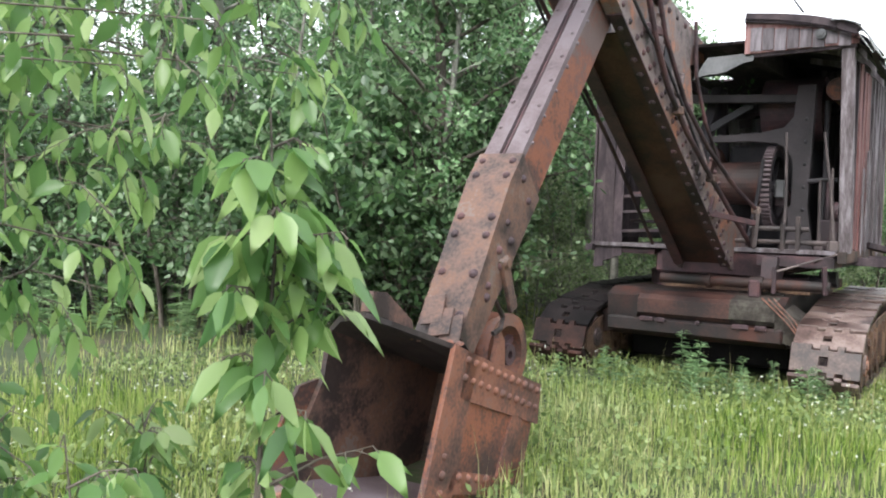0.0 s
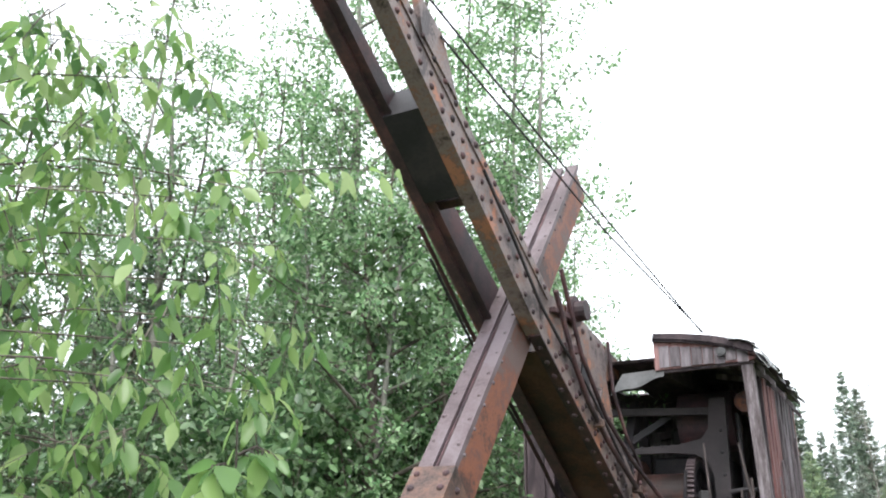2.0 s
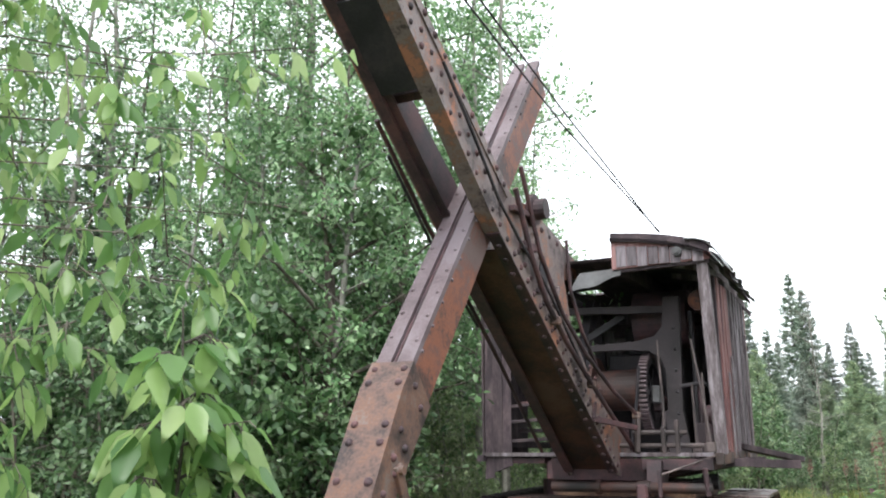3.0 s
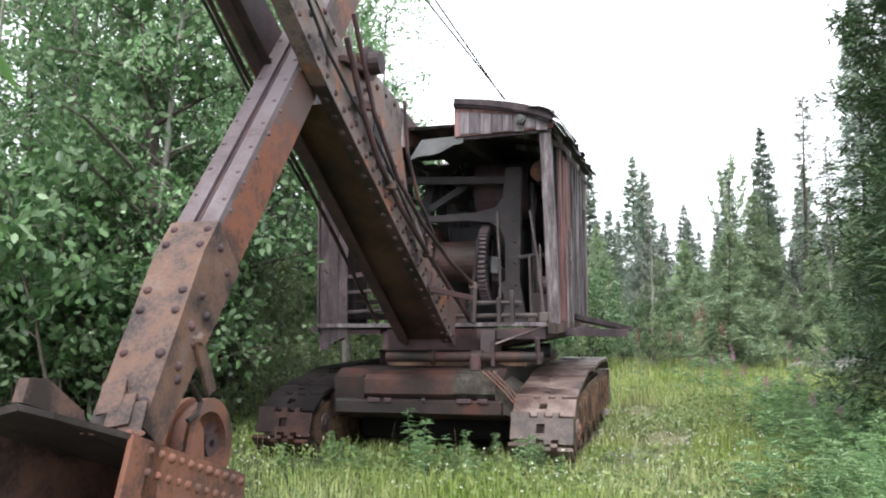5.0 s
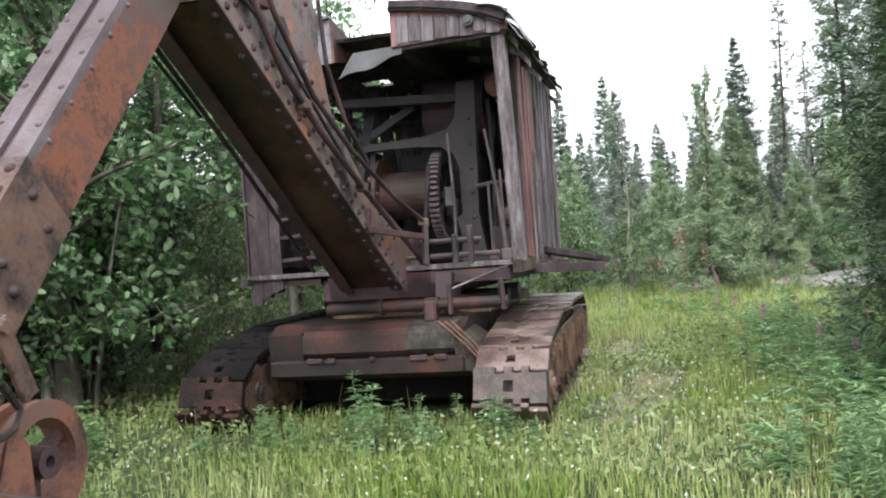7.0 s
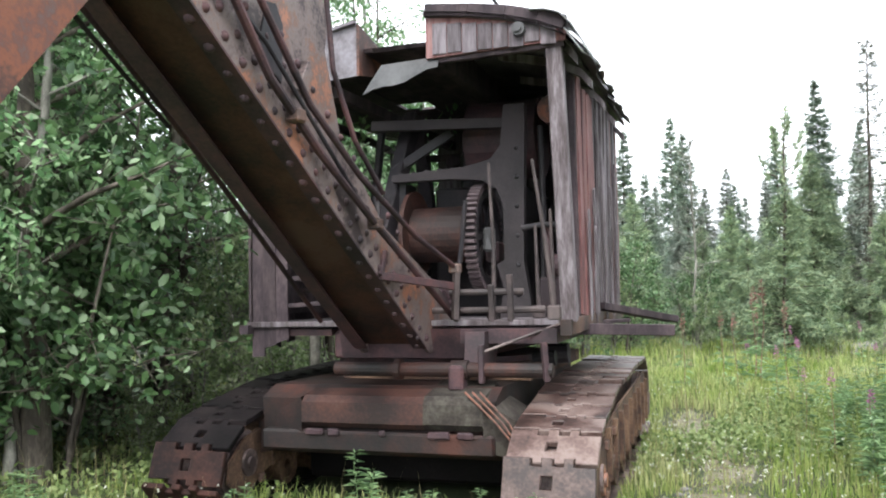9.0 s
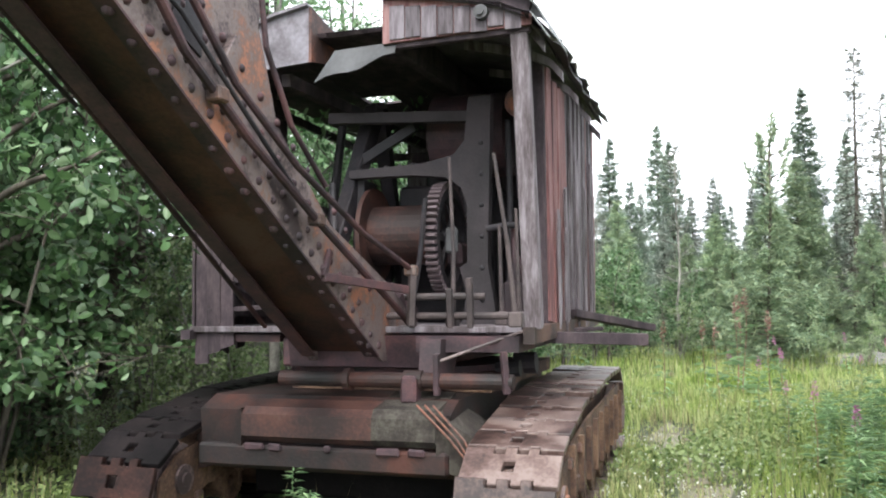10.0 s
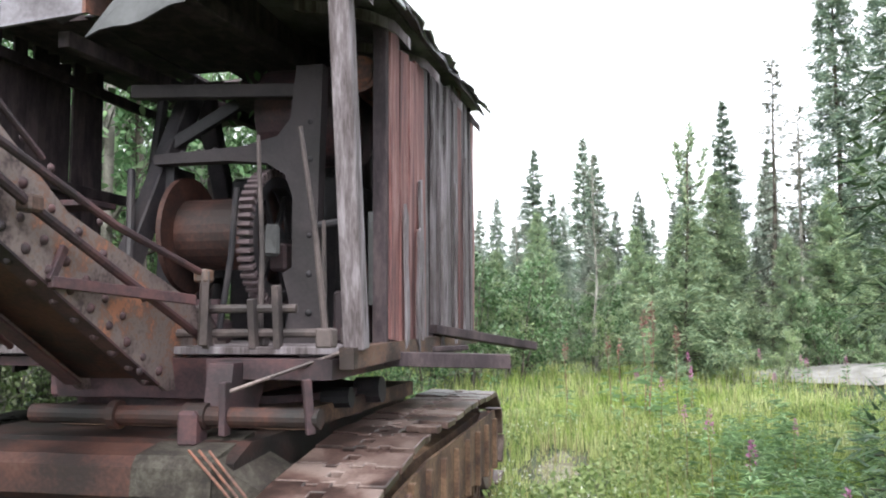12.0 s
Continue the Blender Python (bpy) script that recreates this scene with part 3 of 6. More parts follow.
for outline in ([(-5.86, 0.93), (-5.6, 0.84), (-5.86, 0.02), (-6.14, 0.10)], [(-5.72, 0.88), (-4.77, 0.56), (-4.80, 0.30), (-5.80, 0.62)],
                [(-5.16, 0.42), (-5.02, 0.38), (-5.24, -0.06), (-5.38, -0.03)], [(-5.84, 0.22), (-5.08, 0.0), (-5.1, -0.1), (-5.9, 0.10)]):
    bm = bmesh.new()
    prism(bm, outline, DX1, DX1 + 0.016)
    part("strap_plate", bm, RUST_RED, dipper)
spots = []
for i in range(11):
    f = i / 10
    for a, b in (((-5.72, 0.83), (-4.83, 0.53)), ((-5.75, 0.73), (-4.85, 0.42))):
        spots.append(((DX1 + 0.016, a[0] + (b[0] - a[0]) * f, a[1] + (b[1] - a[1]) * f), (1, 0, 0)))
for i in range(7):
    f = i / 6
    spots.append(((DX1 + 0.016, -5.78 + 0.62 * f, 0.17 - 0.17 * f), (1, 0, 0)))
    spots.append(((-0.1 + 0.4 * f, -5.75, 0.915), (0, -0.3, 1)))
for z in (0.1, 0.2, 0.3):
    spots.append(((DX1 + 0.016, -6.0 + z * 0.2, z + 0.02), (1, 0, 0)))
rivets("rivet", spots, dipper, RUST_RED, 0.026)
# bail sheave on the dipper's back
SH = Vector((0, -4.70, 0.72))


def wheel(bm, c, x0, x1, r_in, r_out, n=28):
    rings = []
    for x, r in ((x0, r_in), (x0, r_out), (x1, r_out), (x1, r_in)):
        rings.append([bm.verts.new((x, c[1] + r * math.cos(2 * math.pi * k / n), c[2] + r * math.sin(2 * math.pi * k / n))) for k in range(n)])
    for a, b in zip(rings, rings[1:] + rings[:1]):
        for k in range(n):
            bm.faces.new((a[k], a[(k + 1) % n], b[(k + 1) % n], b[k]))


bm = bmesh.new()
wheel(bm, SH, -0.11, -0.07, 0.20, 0.285)
wheel(bm, SH, -0.07, 0.01, 0.20, 0.245)
wheel(bm, SH, 0.01, 0.05, 0.20, 0.285)
sheave = part("sheave", bm, RUST_RED, dipper, "rusty grooved bail sheave")
bm = bmesh.new()
wheel(bm, SH, -0.13, 0.07, 0.03, 0.075, 14)
for i in range(3):
    a = 0.5 + i * 2 * math.pi / 3
    bar(bm, SH + Vector((-0.03, 0.06 * math.cos(a), 0.06 * math.sin(a))), SH + Vector((-0.03, 0.22 * math.cos(a), 0.22 * math.sin(a))), 0.05, 0.05, 0.004, (1, 0, 0))
part("hub", bm, RUST_DARK, sheave)
bm = bmesh.new()
prism(bm, [(-5.05, 0.62), (-4.95, 0.92), (-4.88, 0.84), (-4.86, 0.62), (-4.90, 0.52)], 0.085, 0.12)
prism(bm, [(-5.05, 0.62), (-4.95, 0.92), (-4.72, 0.80), (-4.62, 0.62), (-4.70, 0.52)], -0.19, -0.15)
part("sheave_bracket", bm, RUST_RED, dipper)
bm = bmesh.new()
tube(bm, [(0.1, -5.0, 1.12), (0.12, -4.92, 1.0), (0.14, -4.98, 0.93), (0.12, -5.05, 0.9)], 0.018)
part("latch_hook", bm, RUST_MAUVE, dipper)

# ---------------------------------------------------------------- crawler tracks
TRACK = [(3.35, 0.96), (2.2, 0.94), (0.75, 0.90), (0.1, 0.80), (-0.45, 0.70), (-0.80, 0.46), (-0.90, 0.20), (-0.74, 0.03), (-0.3, -0.02), (3.2, -0.02), (3.62, 0.12),
         (3.80, 0.45), (3.66, 0.80)]


def shoe_mesh(material, broken=False):
    """One cast shoe: a plate with a square hole, knuckles along one edge and tongues along the other."""
    xs = (-0.325, -0.20, -0.13, -0.055, 0.025, 0.10, 0.17, 0.325)
    ys = (-0.158, -0.115, -0.045, 0.045, 0.115, 0.172)
    gone = {(3, 2), (2, 4), (4, 4), (6, 4)} | {(k, 0) for k in (0, 1, 3, 5)}
    if broken:
        gone |= {(6, 4), (6, 3), (6, 2), (5, 4), (5, 3), (5, 2)}
    bm = bmesh.new()
    verts = {}

    def corner(a, b, up):
        if (a, b, up) not in verts:
            jag = 0.014 if broken and a > 4 else 0.002
            verts[a, b, up] = bm.verts.new((xs[a] + random.uniform(-jag, jag), ys[b] + random.uniform(-jag, jag), 0.024 if up else -0.024))
        return verts[a, b, up]

    full = {(a, b) for a in range(len(xs) - 1) for b in range(len(ys) - 1)} - gone
    for a, b in full:
        bm.faces.new([corner(*c, 1) for c in ((a, b), (a + 1, b), (a + 1, b + 1), (a, b + 1))])
        bm.faces.new([corner(*c, 0) for c in ((a, b), (a, b + 1), (a + 1, b + 1), (a + 1, b))])
        for (da, db), p, q in (((0, -1), (a, b), (a + 1, b)), ((1, 0), (a + 1, b), (a + 1, b + 1)), ((0, 1), (a + 1, b + 1), (a, b + 1)), ((-1, 0), (a, b + 1), (a, b))):
            if (a + da, b + db) not in full:
                bm.faces.new((corner(*p, 0), corner(*q, 0), corner(*q, 1), corner(*p, 1)))
    bmesh.ops.recalc_face_normals(bm, faces=bm.faces)
    rim = [e for e in bm.edges if len(e.link_faces) == 2 and e.calc_face_angle(0) > 1.0]
    bmesh.ops.bevel(bm, geom=rim, offset=0.006, segments=1, affect="EDGES")
    me = bpy.data.meshes.new("track_shoe")
    bm.to_mesh(me)
    bm.free()
    me.materials.append(material)
    return me


def crawler(xc, material, inner):
    pts = [Vector((0, y, z)) for y, z in TRACK]
    body = bmesh.new()
    prism(body, [(3.3, 0.78), (0.8, 0.72), (0.0, 0.60), (-0.45, 0.5), (-0.55, 0.3), (0.0, 0.22), (3.2, 0.22), (3.45, 0.4)], xc - 0.17, xc + 0.17)
    tr = part("crawler_track", body, OCHRE, shovel, "rusty crawler track half sunk in grass")
    for y, z, r in ((-0.45, 0.34, 0.30), (3.35, 0.44, 0.36), (0.35, 0.20, 0.17), (0.95, 0.20, 0.17), (1.55, 0.20, 0.17), (2.15, 0.20, 0.17), (2.75, 0.20, 0.17)):
        bm = bmesh.new()
        wheel(bm, (0, y, z), xc - 0.24, xc + 0.24, 0.05, r * 0.86, 18)
        wheel(bm, (0, y, z), xc - 0.25, xc - 0.19, r * 0.7, r, 18)
        wheel(bm, (0, y, z), xc + 0.19, xc + 0.25, r * 0.7, r, 18)
        part("roller", bm, OCHRE if r < 0.2 else RUST, tr)
    for side in (-1, 1):
        bm = bmesh.new()
        prism(bm, [(3.4, 0.80), (0.8, 0.74), (0.0, 0.66), (-0.48, 0.56), (-0.70, 0.40), (-0.72, 0.24), (-0.52, 0.10), (0.0, 0.30), (3.2, 0.30), (3.5, 0.45)], xc + side * 0.292 - 0.012, xc + side * 0.292 + 0.012)
        part("frame_side", bm, OCHRE, tr)
        bm = bmesh.new()
        tube(bm, [(xc + side * 0.30, -0.42, 0.36), (xc + side * 0.325, -0.42, 0.36)], 0.11, 16)
        tube(bm, [(xc + side * 0.325, -0.42, 0.36), (xc + side * 0.345, -0.42, 0.36)], 0.05, 12)
        part("axle_boss", bm, RUST, tr)
        for y, z in ((-0.15, 0.56), (-0.22, 0.20), (0.12, 0.40), (0.3, 0.60)):
            bm = bmesh.new()
            box(bm, xc + side * 0.312 - 0.018, xc + side * 0.312 + 0.018, y - 0.05, y + 0.05, z - 0.035, z + 0.035, 0.01, wear=0.006)
            part("frame_lug", bm, RUST_MAUVE, tr)
        for i in range(9):
            bm = bmesh.new()
            y = -0.1 + i * 0.42
            box(bm, xc + side * 0.312 - 0.03, xc + side * 0.312 + 0.03, y, y + 0.06, 0.28, 0.68 + 0.02 * i / 3, 0.005)
            part("frame_rib", bm, OCHRE, tr)
    loop = pts + [pts[0]]
    seg = [(b - a).length for a, b in zip(loop, loop[1:])]
    total, count = sum(seg), 0
    n = round(total / 0.30)
    whole = shoe_mesh(material)
    torn = shoe_mesh(material, True)
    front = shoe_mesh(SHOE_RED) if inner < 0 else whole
    for i in range(n):
        d = (i + 0.3) * total / n
        j = 0
        while d > seg[j]:
            d -= seg[j]
            j += 1
        a, b = loop[j], loop[j + 1]
        # blend the direction near a corner so that the shoes turn in steps
        t = (b - a).normalized()
        p = a + t * d
        nrm = Vector((0, -t.z, t.y))
        if nrm.dot(p - Vector((0, 1.4, 0.45))) < 0:
            nrm = -nrm
        m = Matrix((Vector((1, 0, 0)), nrm.cross(Vector((1, 0, 0))), nrm)).transposed().to_4x4()
        m.translation = Vector((xc, p.y, p.z)) + nrm * random.uniform(-0.006, 0.006)
        is_torn = inner > 0 and 0.75 < p.y < 1.35 and p.z > 0.7
        ob = new("track_shoe", torn if is_torn else front if p.y < -0.70 and p.z < 0.5 else whole)
        ob.parent = tr
        ob.matrix_basis = m @ pose(0, 0, 0, random.uniform(-2, 2), random.uniform(-1.5, 1.5), random.uniform(-1, 1))
    return tr


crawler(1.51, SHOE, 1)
# The far track wears the steel that is darkened for shade.
crawler(-1.36, SHOE_SHADED, -1)

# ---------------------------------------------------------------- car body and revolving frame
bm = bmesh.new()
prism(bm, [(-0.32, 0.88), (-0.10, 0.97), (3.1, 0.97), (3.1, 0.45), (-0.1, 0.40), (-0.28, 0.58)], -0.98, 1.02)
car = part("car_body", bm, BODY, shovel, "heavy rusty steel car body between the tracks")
bm = bmesh.new()
prism(bm, [(-0.36, 0.66), (-0.40, 0.70), (-0.40, 0.86), (-0.34, 0.91), (-0.05, 0.97), (-0.05, 0.66)], -0.58, 0.46)
part("cross_beam", bm, BEAM_RED, car, "red-rusted front cross beam")
bm = bmesh.new()
prism(bm, [(-0.37, 0.66), (-0.42, 0.71), (-0.41, 0.86), (-0.36, 0.92), (0.1, 1.0), (0.1, 0.66)], 0.463, 0.94)
part("beam_cover", bm, LICHEN, car, "grey lichen-stained beam cover")
for x, w in ((-0.54, 0.16), (-0.34, 0.10), (0.10, 0.05), (0.50, 0.18), (0.74, 0.12)):
    bm = bmesh.new()
    box(bm, x, x + w, -0.435, -0.401, 0.60, 0.655, 0.012, wear=0.006)
    part("spacer_block", bm, RUST_DARK, car)
# Added black block that stands in for the deep shade under the car.
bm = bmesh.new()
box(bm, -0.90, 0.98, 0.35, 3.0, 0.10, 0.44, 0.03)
part("belly_plate", bm, SHOE_SHADED, car)
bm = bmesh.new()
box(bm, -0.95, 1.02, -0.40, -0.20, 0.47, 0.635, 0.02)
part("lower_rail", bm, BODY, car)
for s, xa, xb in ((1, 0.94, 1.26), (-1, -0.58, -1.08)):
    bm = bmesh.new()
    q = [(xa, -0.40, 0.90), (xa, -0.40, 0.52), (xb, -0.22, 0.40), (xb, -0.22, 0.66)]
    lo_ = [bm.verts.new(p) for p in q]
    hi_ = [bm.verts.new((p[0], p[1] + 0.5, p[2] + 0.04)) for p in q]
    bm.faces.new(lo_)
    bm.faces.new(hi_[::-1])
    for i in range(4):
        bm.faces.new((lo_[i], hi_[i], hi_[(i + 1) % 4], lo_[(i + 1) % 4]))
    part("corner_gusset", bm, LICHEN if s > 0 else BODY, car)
for i in range(3):
    bm = bmesh.new()
    tube(bm, [(0.80 + i * 0.06, -0.40, 0.96), (1.05 + i * 0.05, -0.44, 0.74), (1.16 + i * 0.03, -0.46, 0.62)], 0.008, 6)
    part("bent_wire", bm, RUST_RED, car)
bm = bmesh.new()
wheel(bm, (0, 0, 0), -0.1, 0.1, 0.6, 1.05, 40)
bmesh.ops.rotate(bm, verts=bm.verts, cent=(0, 0, 0), matrix=Matrix.Rotation(radians(90), 3, "Y"))
bmesh.ops.translate(bm, verts=bm.verts, vec=(0.05, 1.45, 1.05))
part("turntable_ring", bm, RUST_DARK, car)
bm = bmesh.new()
prism(bm, [(0.35, 0.98), (0.35, 1.10), (2.9, 1.10), (2.9, 0.98)], -0.55, 1.15)
part("bed_plate", bm, OCHRE, car)

bm = bmesh.new()
box(bm, -0.62, 0.60, 0.30, 3.9, 1.16, 1.40, 0.02)
deck = part("revolving_frame", bm, RUST_DARK, shovel, "rusty revolving frame under the cab floor")
bm = bmesh.new()
prism(bm, [(0.10, 1.30), (0.10, 1.42), (3.9, 1.42), (3.9, 1.34)], 0.62, 1.42)
part("side_bracket", bm, RUST_DARK, deck)
bm = bmesh.new()
prism(bm, [(0.30, 1.36), (0.30, 1.42), (3.9, 1.42), (3.9, 1.34)], -1.40, -0.64)
part("side_bracket", bm, RUST_DARK, deck)
bm = bmesh.new()
prism(bm, [(0.26, 1.17), (0.20, 1.42), (0.6, 1.42), (0.6, 1.17)], -0.52, 0.68)
part("boom_foot_block", bm, RUST_DARK, deck)
bm = bmesh.new()
prism(bm, [(-0.08, 1.10), (-0.02, 1.40), (0.5, 1.40), (0.3, 1.10)], 0.70, 0.86)
part("foot_bracket", bm, RUST_DARK, deck)
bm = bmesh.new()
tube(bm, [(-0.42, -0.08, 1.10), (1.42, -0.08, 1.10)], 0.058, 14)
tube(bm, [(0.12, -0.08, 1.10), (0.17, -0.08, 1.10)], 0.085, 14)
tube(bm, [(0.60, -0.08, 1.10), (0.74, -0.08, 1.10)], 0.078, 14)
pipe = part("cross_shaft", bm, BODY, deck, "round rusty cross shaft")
bm = bmesh.new()
box(bm, 0.60, 0.72, -0.20, -0.04, 0.94, 1.14, 0.02)
part("lug", bm, RUST_DARK, pipe)
bm = bmesh.new()
bar(bm, (1.38, -0.12, 1.02), (1.36, -0.14, 1.32), 0.035, 0.05)
part("pin_lever", bm, RUST_DARK, pipe)
bm = bmesh.new()
box(bm, 0.84, 0.88, -0.16, -0.08, 1.0, 1.30, 0.006)
part("pin_lever", bm, RUST_DARK, pipe)
bm = bmesh.new()
tube(bm, [(0.86, -0.10, 1.24), (1.45, 0.18, 1.46)], 0.012, 6)
part("tie_rod", bm, RUST, deck)
for i in range(5):
    bm = bmesh.new()
    bar(bm, (0.60, 0.5 + i * 0.65, 1.20), (1.36, 0.5 + i * 0.65, 1.36), 0.08, 0.10, 0.01)
    part("outrigger_arm", bm, BODY, deck)
for y, r in ((1.6, 0.10), (0.9, 0.07)):
    bm = bmesh.new()
    tube(bm, [(1.06, y, 1.12), (1.26, y, 1.13)], r, 10)
    part("swing_roller", bm, DARK_IRON, deck)

# ---------------------------------------------------------------- cab
bm = bmesh.new()
for x in (-1.2, 0.0, 1.2):
    box(bm, x - 0.05, x + 0.05, 0.25, 4.0, 1.425, 1.438, 0)
floor_ = part("cab_floor", bm, WOOD_DARK, shovel, "weathered plank cab floor")
for i in range(19):
    bm = bmesh.new()
    y = 0.22 + i * 0.205
    box(bm, -1.43 + random.uniform(-0.03, 0.03), 1.43 + random.uniform(-0.03, 0.005), y, y + 0.19, 1.44, 1.49, 0.006)
    part("floor_plank", bm, WOOD, floor_)
for x0, x1, z0, z1 in ((1.44, 1.53, 1.36, 1.485), (-1.50, -1.41, 1.38, 1.46)):
    bm = bmesh.new()
    prism(bm, [(0.16, z0), (0.16, z1), (4.05, z1 + 0.06), (4.05, z0 + 0.06)], x0, x1)
    part("sill_beam", bm, RUST_MAUVE if x0 > 0 else WOOD_DARK, floor_)
bm = bmesh.new()
bar(bm, (1.47, 2.25, 1.575), (2.15, 3.5, 1.40), 0.16, 0.075)
part("loose_plank", bm, WOOD_DARK, floor_, "loose plank sticking out beside the cab")
bm = bmesh.new()
bar(bm, (1.15, 1.1, 1.385), (2.25, 1.45, 1.35), 0.14, 0.10)
part("loose_plank", bm, WOOD_DARK, floor_, "loose plank sticking out beside the cab")
bm = bmesh.new()
bar(bm, (1.2, 1.9, 1.40), (1.75, 2.35, 1.42), 0.12, 0.04)
part("loose_plank", bm, WOOD_DARK, floor_)

bm = bmesh.new()
bar(bm, (1.50, 0.30, 1.47), (1.47, 0.05, 3.74), 0.13, 0.12, 0.008, (0, 1, 0))
part("corner_post", bm, WOOD, shovel, "leaning grey weathered corner post")
for x, y in ((-1.42, 0.35), (1.42, 3.9), (-1.42, 3.9), (1.42, 1.05), (1.42, 2.3)):
    bm = bmesh.new()
    box(bm, x - 0.05, x + 0.05, y - 0.05, y + 0.05, 1.46, 3.75, 0.008)
    part("wall_post", bm, WOOD_DARK, shovel)


def board(parent, p, w, h, t, lean, material, ragged=0.04, name="plank"):
    """An upright plank of the side walls with torn ends; its breadth runs along y."""
    bm = bmesh.new()
    nz = 5
    prev = None
    for i in range(nz + 1):
        z = h * i / nz
        bend = 0.004 * math.sin(i * 1.7 + p[1] * 9)
        a, b = -w / 2 + random.uniform(-0.006, 0.006), w / 2 + random.uniform(-0.006, 0.006)
        za = z + (random.uniform(-ragged, ragged) if i in (0, nz) else 0)
        zb = z + (random.uniform(-ragged, ragged) if i in (0, nz) else 0)
        ring = [bm.verts.new(q) for q in ((-t / 2 + bend, a, za), (t / 2 + bend, a, za), (t / 2 + bend, b, zb), (-t / 2 + bend, b, zb))]
        if prev:
            for k in range(4):
                bm.faces.new((prev[k], prev[(k + 1) % 4], ring[(k + 1) % 4], ring[k]))
        else:
            bm.faces.new(ring[::-1])
        prev = ring
    bm.faces.new(prev)
    ob = part(name, bm, material, parent)
    ob.matrix_basis = pose(*p, lean, random.uniform(-0.5, 0.5), random.uniform(-1.2, 1.2))
    return ob


wall = bmesh.new()
for z in (1.56, 2.6, 3.55):
    box(wall, 1.40, 1.45, 1.0, 4.0, z, z + 0.09, 0.005)
wall_r = part("side_wall", wall, WOOD_DARK, shovel, "side wall of warped red and grey planks")
y = 1.06
i = 0
while y < 4.02:
    w = random.choice((0.19, 0.23, 0.26)) if y < 1.95 else random.choice((0.10, 0.13, 0.16))
    if not 1.98 < y < 2.16:
        h = 2.16 + (y - 1.0) * 0.075 + random.uniform(-0.05, 0.06)
        board(wall_r, (1.492 + (0.008 if i % 2 else -0.008) + random.uniform(-0.004, 0.004), y + w / 2, 1.50 + random.uniform(-0.06, 0.06)), w + 0.006, h, 0.024, random.uniform(-0.8, 0.6),
              WOOD_RED if y < 1.95 or random.random() < 0.3 else WOOD)
    y += w
    i += 1
for y, h, l in ((1.32, 1.0, 2.5), (1.62, 0.9, -2), (1.78, 1.3, 1.5), (2.45, 1.6, -1.5), (3.0, 1.5, 1.2), (3.4, 1.8, -1)):
    board(wall_r, (1.535, y, 1.46), 0.07, h, 0.02, l, WOOD, 0.08)
bm = bmesh.new()
box(bm, 1.34, 1.38, 1.0, 1.12, 1.75, 2.4, 0.004)
part("perforated_strip", bm, TIN, wall_r)

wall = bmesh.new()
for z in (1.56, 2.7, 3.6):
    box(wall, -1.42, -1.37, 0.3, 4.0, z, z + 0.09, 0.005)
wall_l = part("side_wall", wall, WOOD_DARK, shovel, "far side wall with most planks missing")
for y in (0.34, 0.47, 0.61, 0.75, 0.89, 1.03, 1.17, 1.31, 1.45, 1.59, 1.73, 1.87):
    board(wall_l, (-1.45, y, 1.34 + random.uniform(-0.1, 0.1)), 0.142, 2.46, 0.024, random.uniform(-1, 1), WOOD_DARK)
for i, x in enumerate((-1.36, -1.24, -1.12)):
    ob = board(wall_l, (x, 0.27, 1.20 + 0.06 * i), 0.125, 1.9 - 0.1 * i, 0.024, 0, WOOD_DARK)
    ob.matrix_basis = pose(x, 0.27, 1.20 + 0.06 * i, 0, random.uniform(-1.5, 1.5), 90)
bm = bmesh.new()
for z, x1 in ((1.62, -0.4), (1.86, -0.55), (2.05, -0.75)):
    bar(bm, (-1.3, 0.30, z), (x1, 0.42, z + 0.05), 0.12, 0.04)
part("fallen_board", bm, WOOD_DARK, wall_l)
wall = bmesh.new()
box(wall, -1.4, 1.4, 3.93, 3.98, 3.5, 3.59, 0.005)
wall_b = part("rear_wall", wall, WOOD_DARK, shovel, "dark rear plank wall")
x = -0.75
while x < 1.42:
    ob = board(wall_b, (x, 4.0, 1.48), 0.172, 2.60, 0.024, 0, WOOD)
    ob.matrix_basis = pose(x, 4.0, 1.48, 0, random.uniform(-0.6, 0.6), 90)
    x += 0.165

# roof: curved boards running fore and aft, a gap in the middle front
ROOF = [(1.64, 3.66), (1.54, 3.78), (1.36, 3.87), (1.10, 3.945), (0.78, 4.01), (0.41, 4.06), (0.0, 4.10), (-0.41, 4.12), (-0.78, 4.05), (-1.15, 3.95), (-1.45, 3.82), (-1.6, 3.68)]
bm = bmesh.new()
for (xa, za), (xb, zb) in zip(ROOF[:6], ROOF[1:6]):
    segs = 14
    prev = None
    for j in range(segs + 1):
        y = -0.10 + 4.25 * j / segs
        up = 0.012 * y + 0.012 * math.sin(y * 2.3) + (0.13 if xa > 1.6 else 0.09 if xa > 1.5 else 0.0) * min(1.0, max(0.0, y / 0.7))
        up_in = 0.012 * y + 0.012 * math.sin(y * 2.3) + (0.09 if xb > 1.5 else 0.0) * min(1.0, max(0.0, y / 0.7))
        rag = random.uniform(-0.035, 0.035) if xa > 1.5 else 0
        ring = [bm.verts.new(p) for p in ((xa + rag, y, za + up), (xb, y, zb + up_in), (xb, y, zb + up_in - 0.035), (xa + rag, y, za + up - 0.035))]
        if prev:
            for k in range(4):
                bm.faces.new((prev[k], prev[(k + 1) % 4], ring[(k + 1) % 4], ring[k]))
        prev = ring
bmesh.ops.remove_doubles(bm, verts=bm.verts, dist=0.0005)
roof = part("roof", bm, ROOFING, shovel, "sagging curved roof of torn grey roofing")
bm = bmesh.new()
prev = None
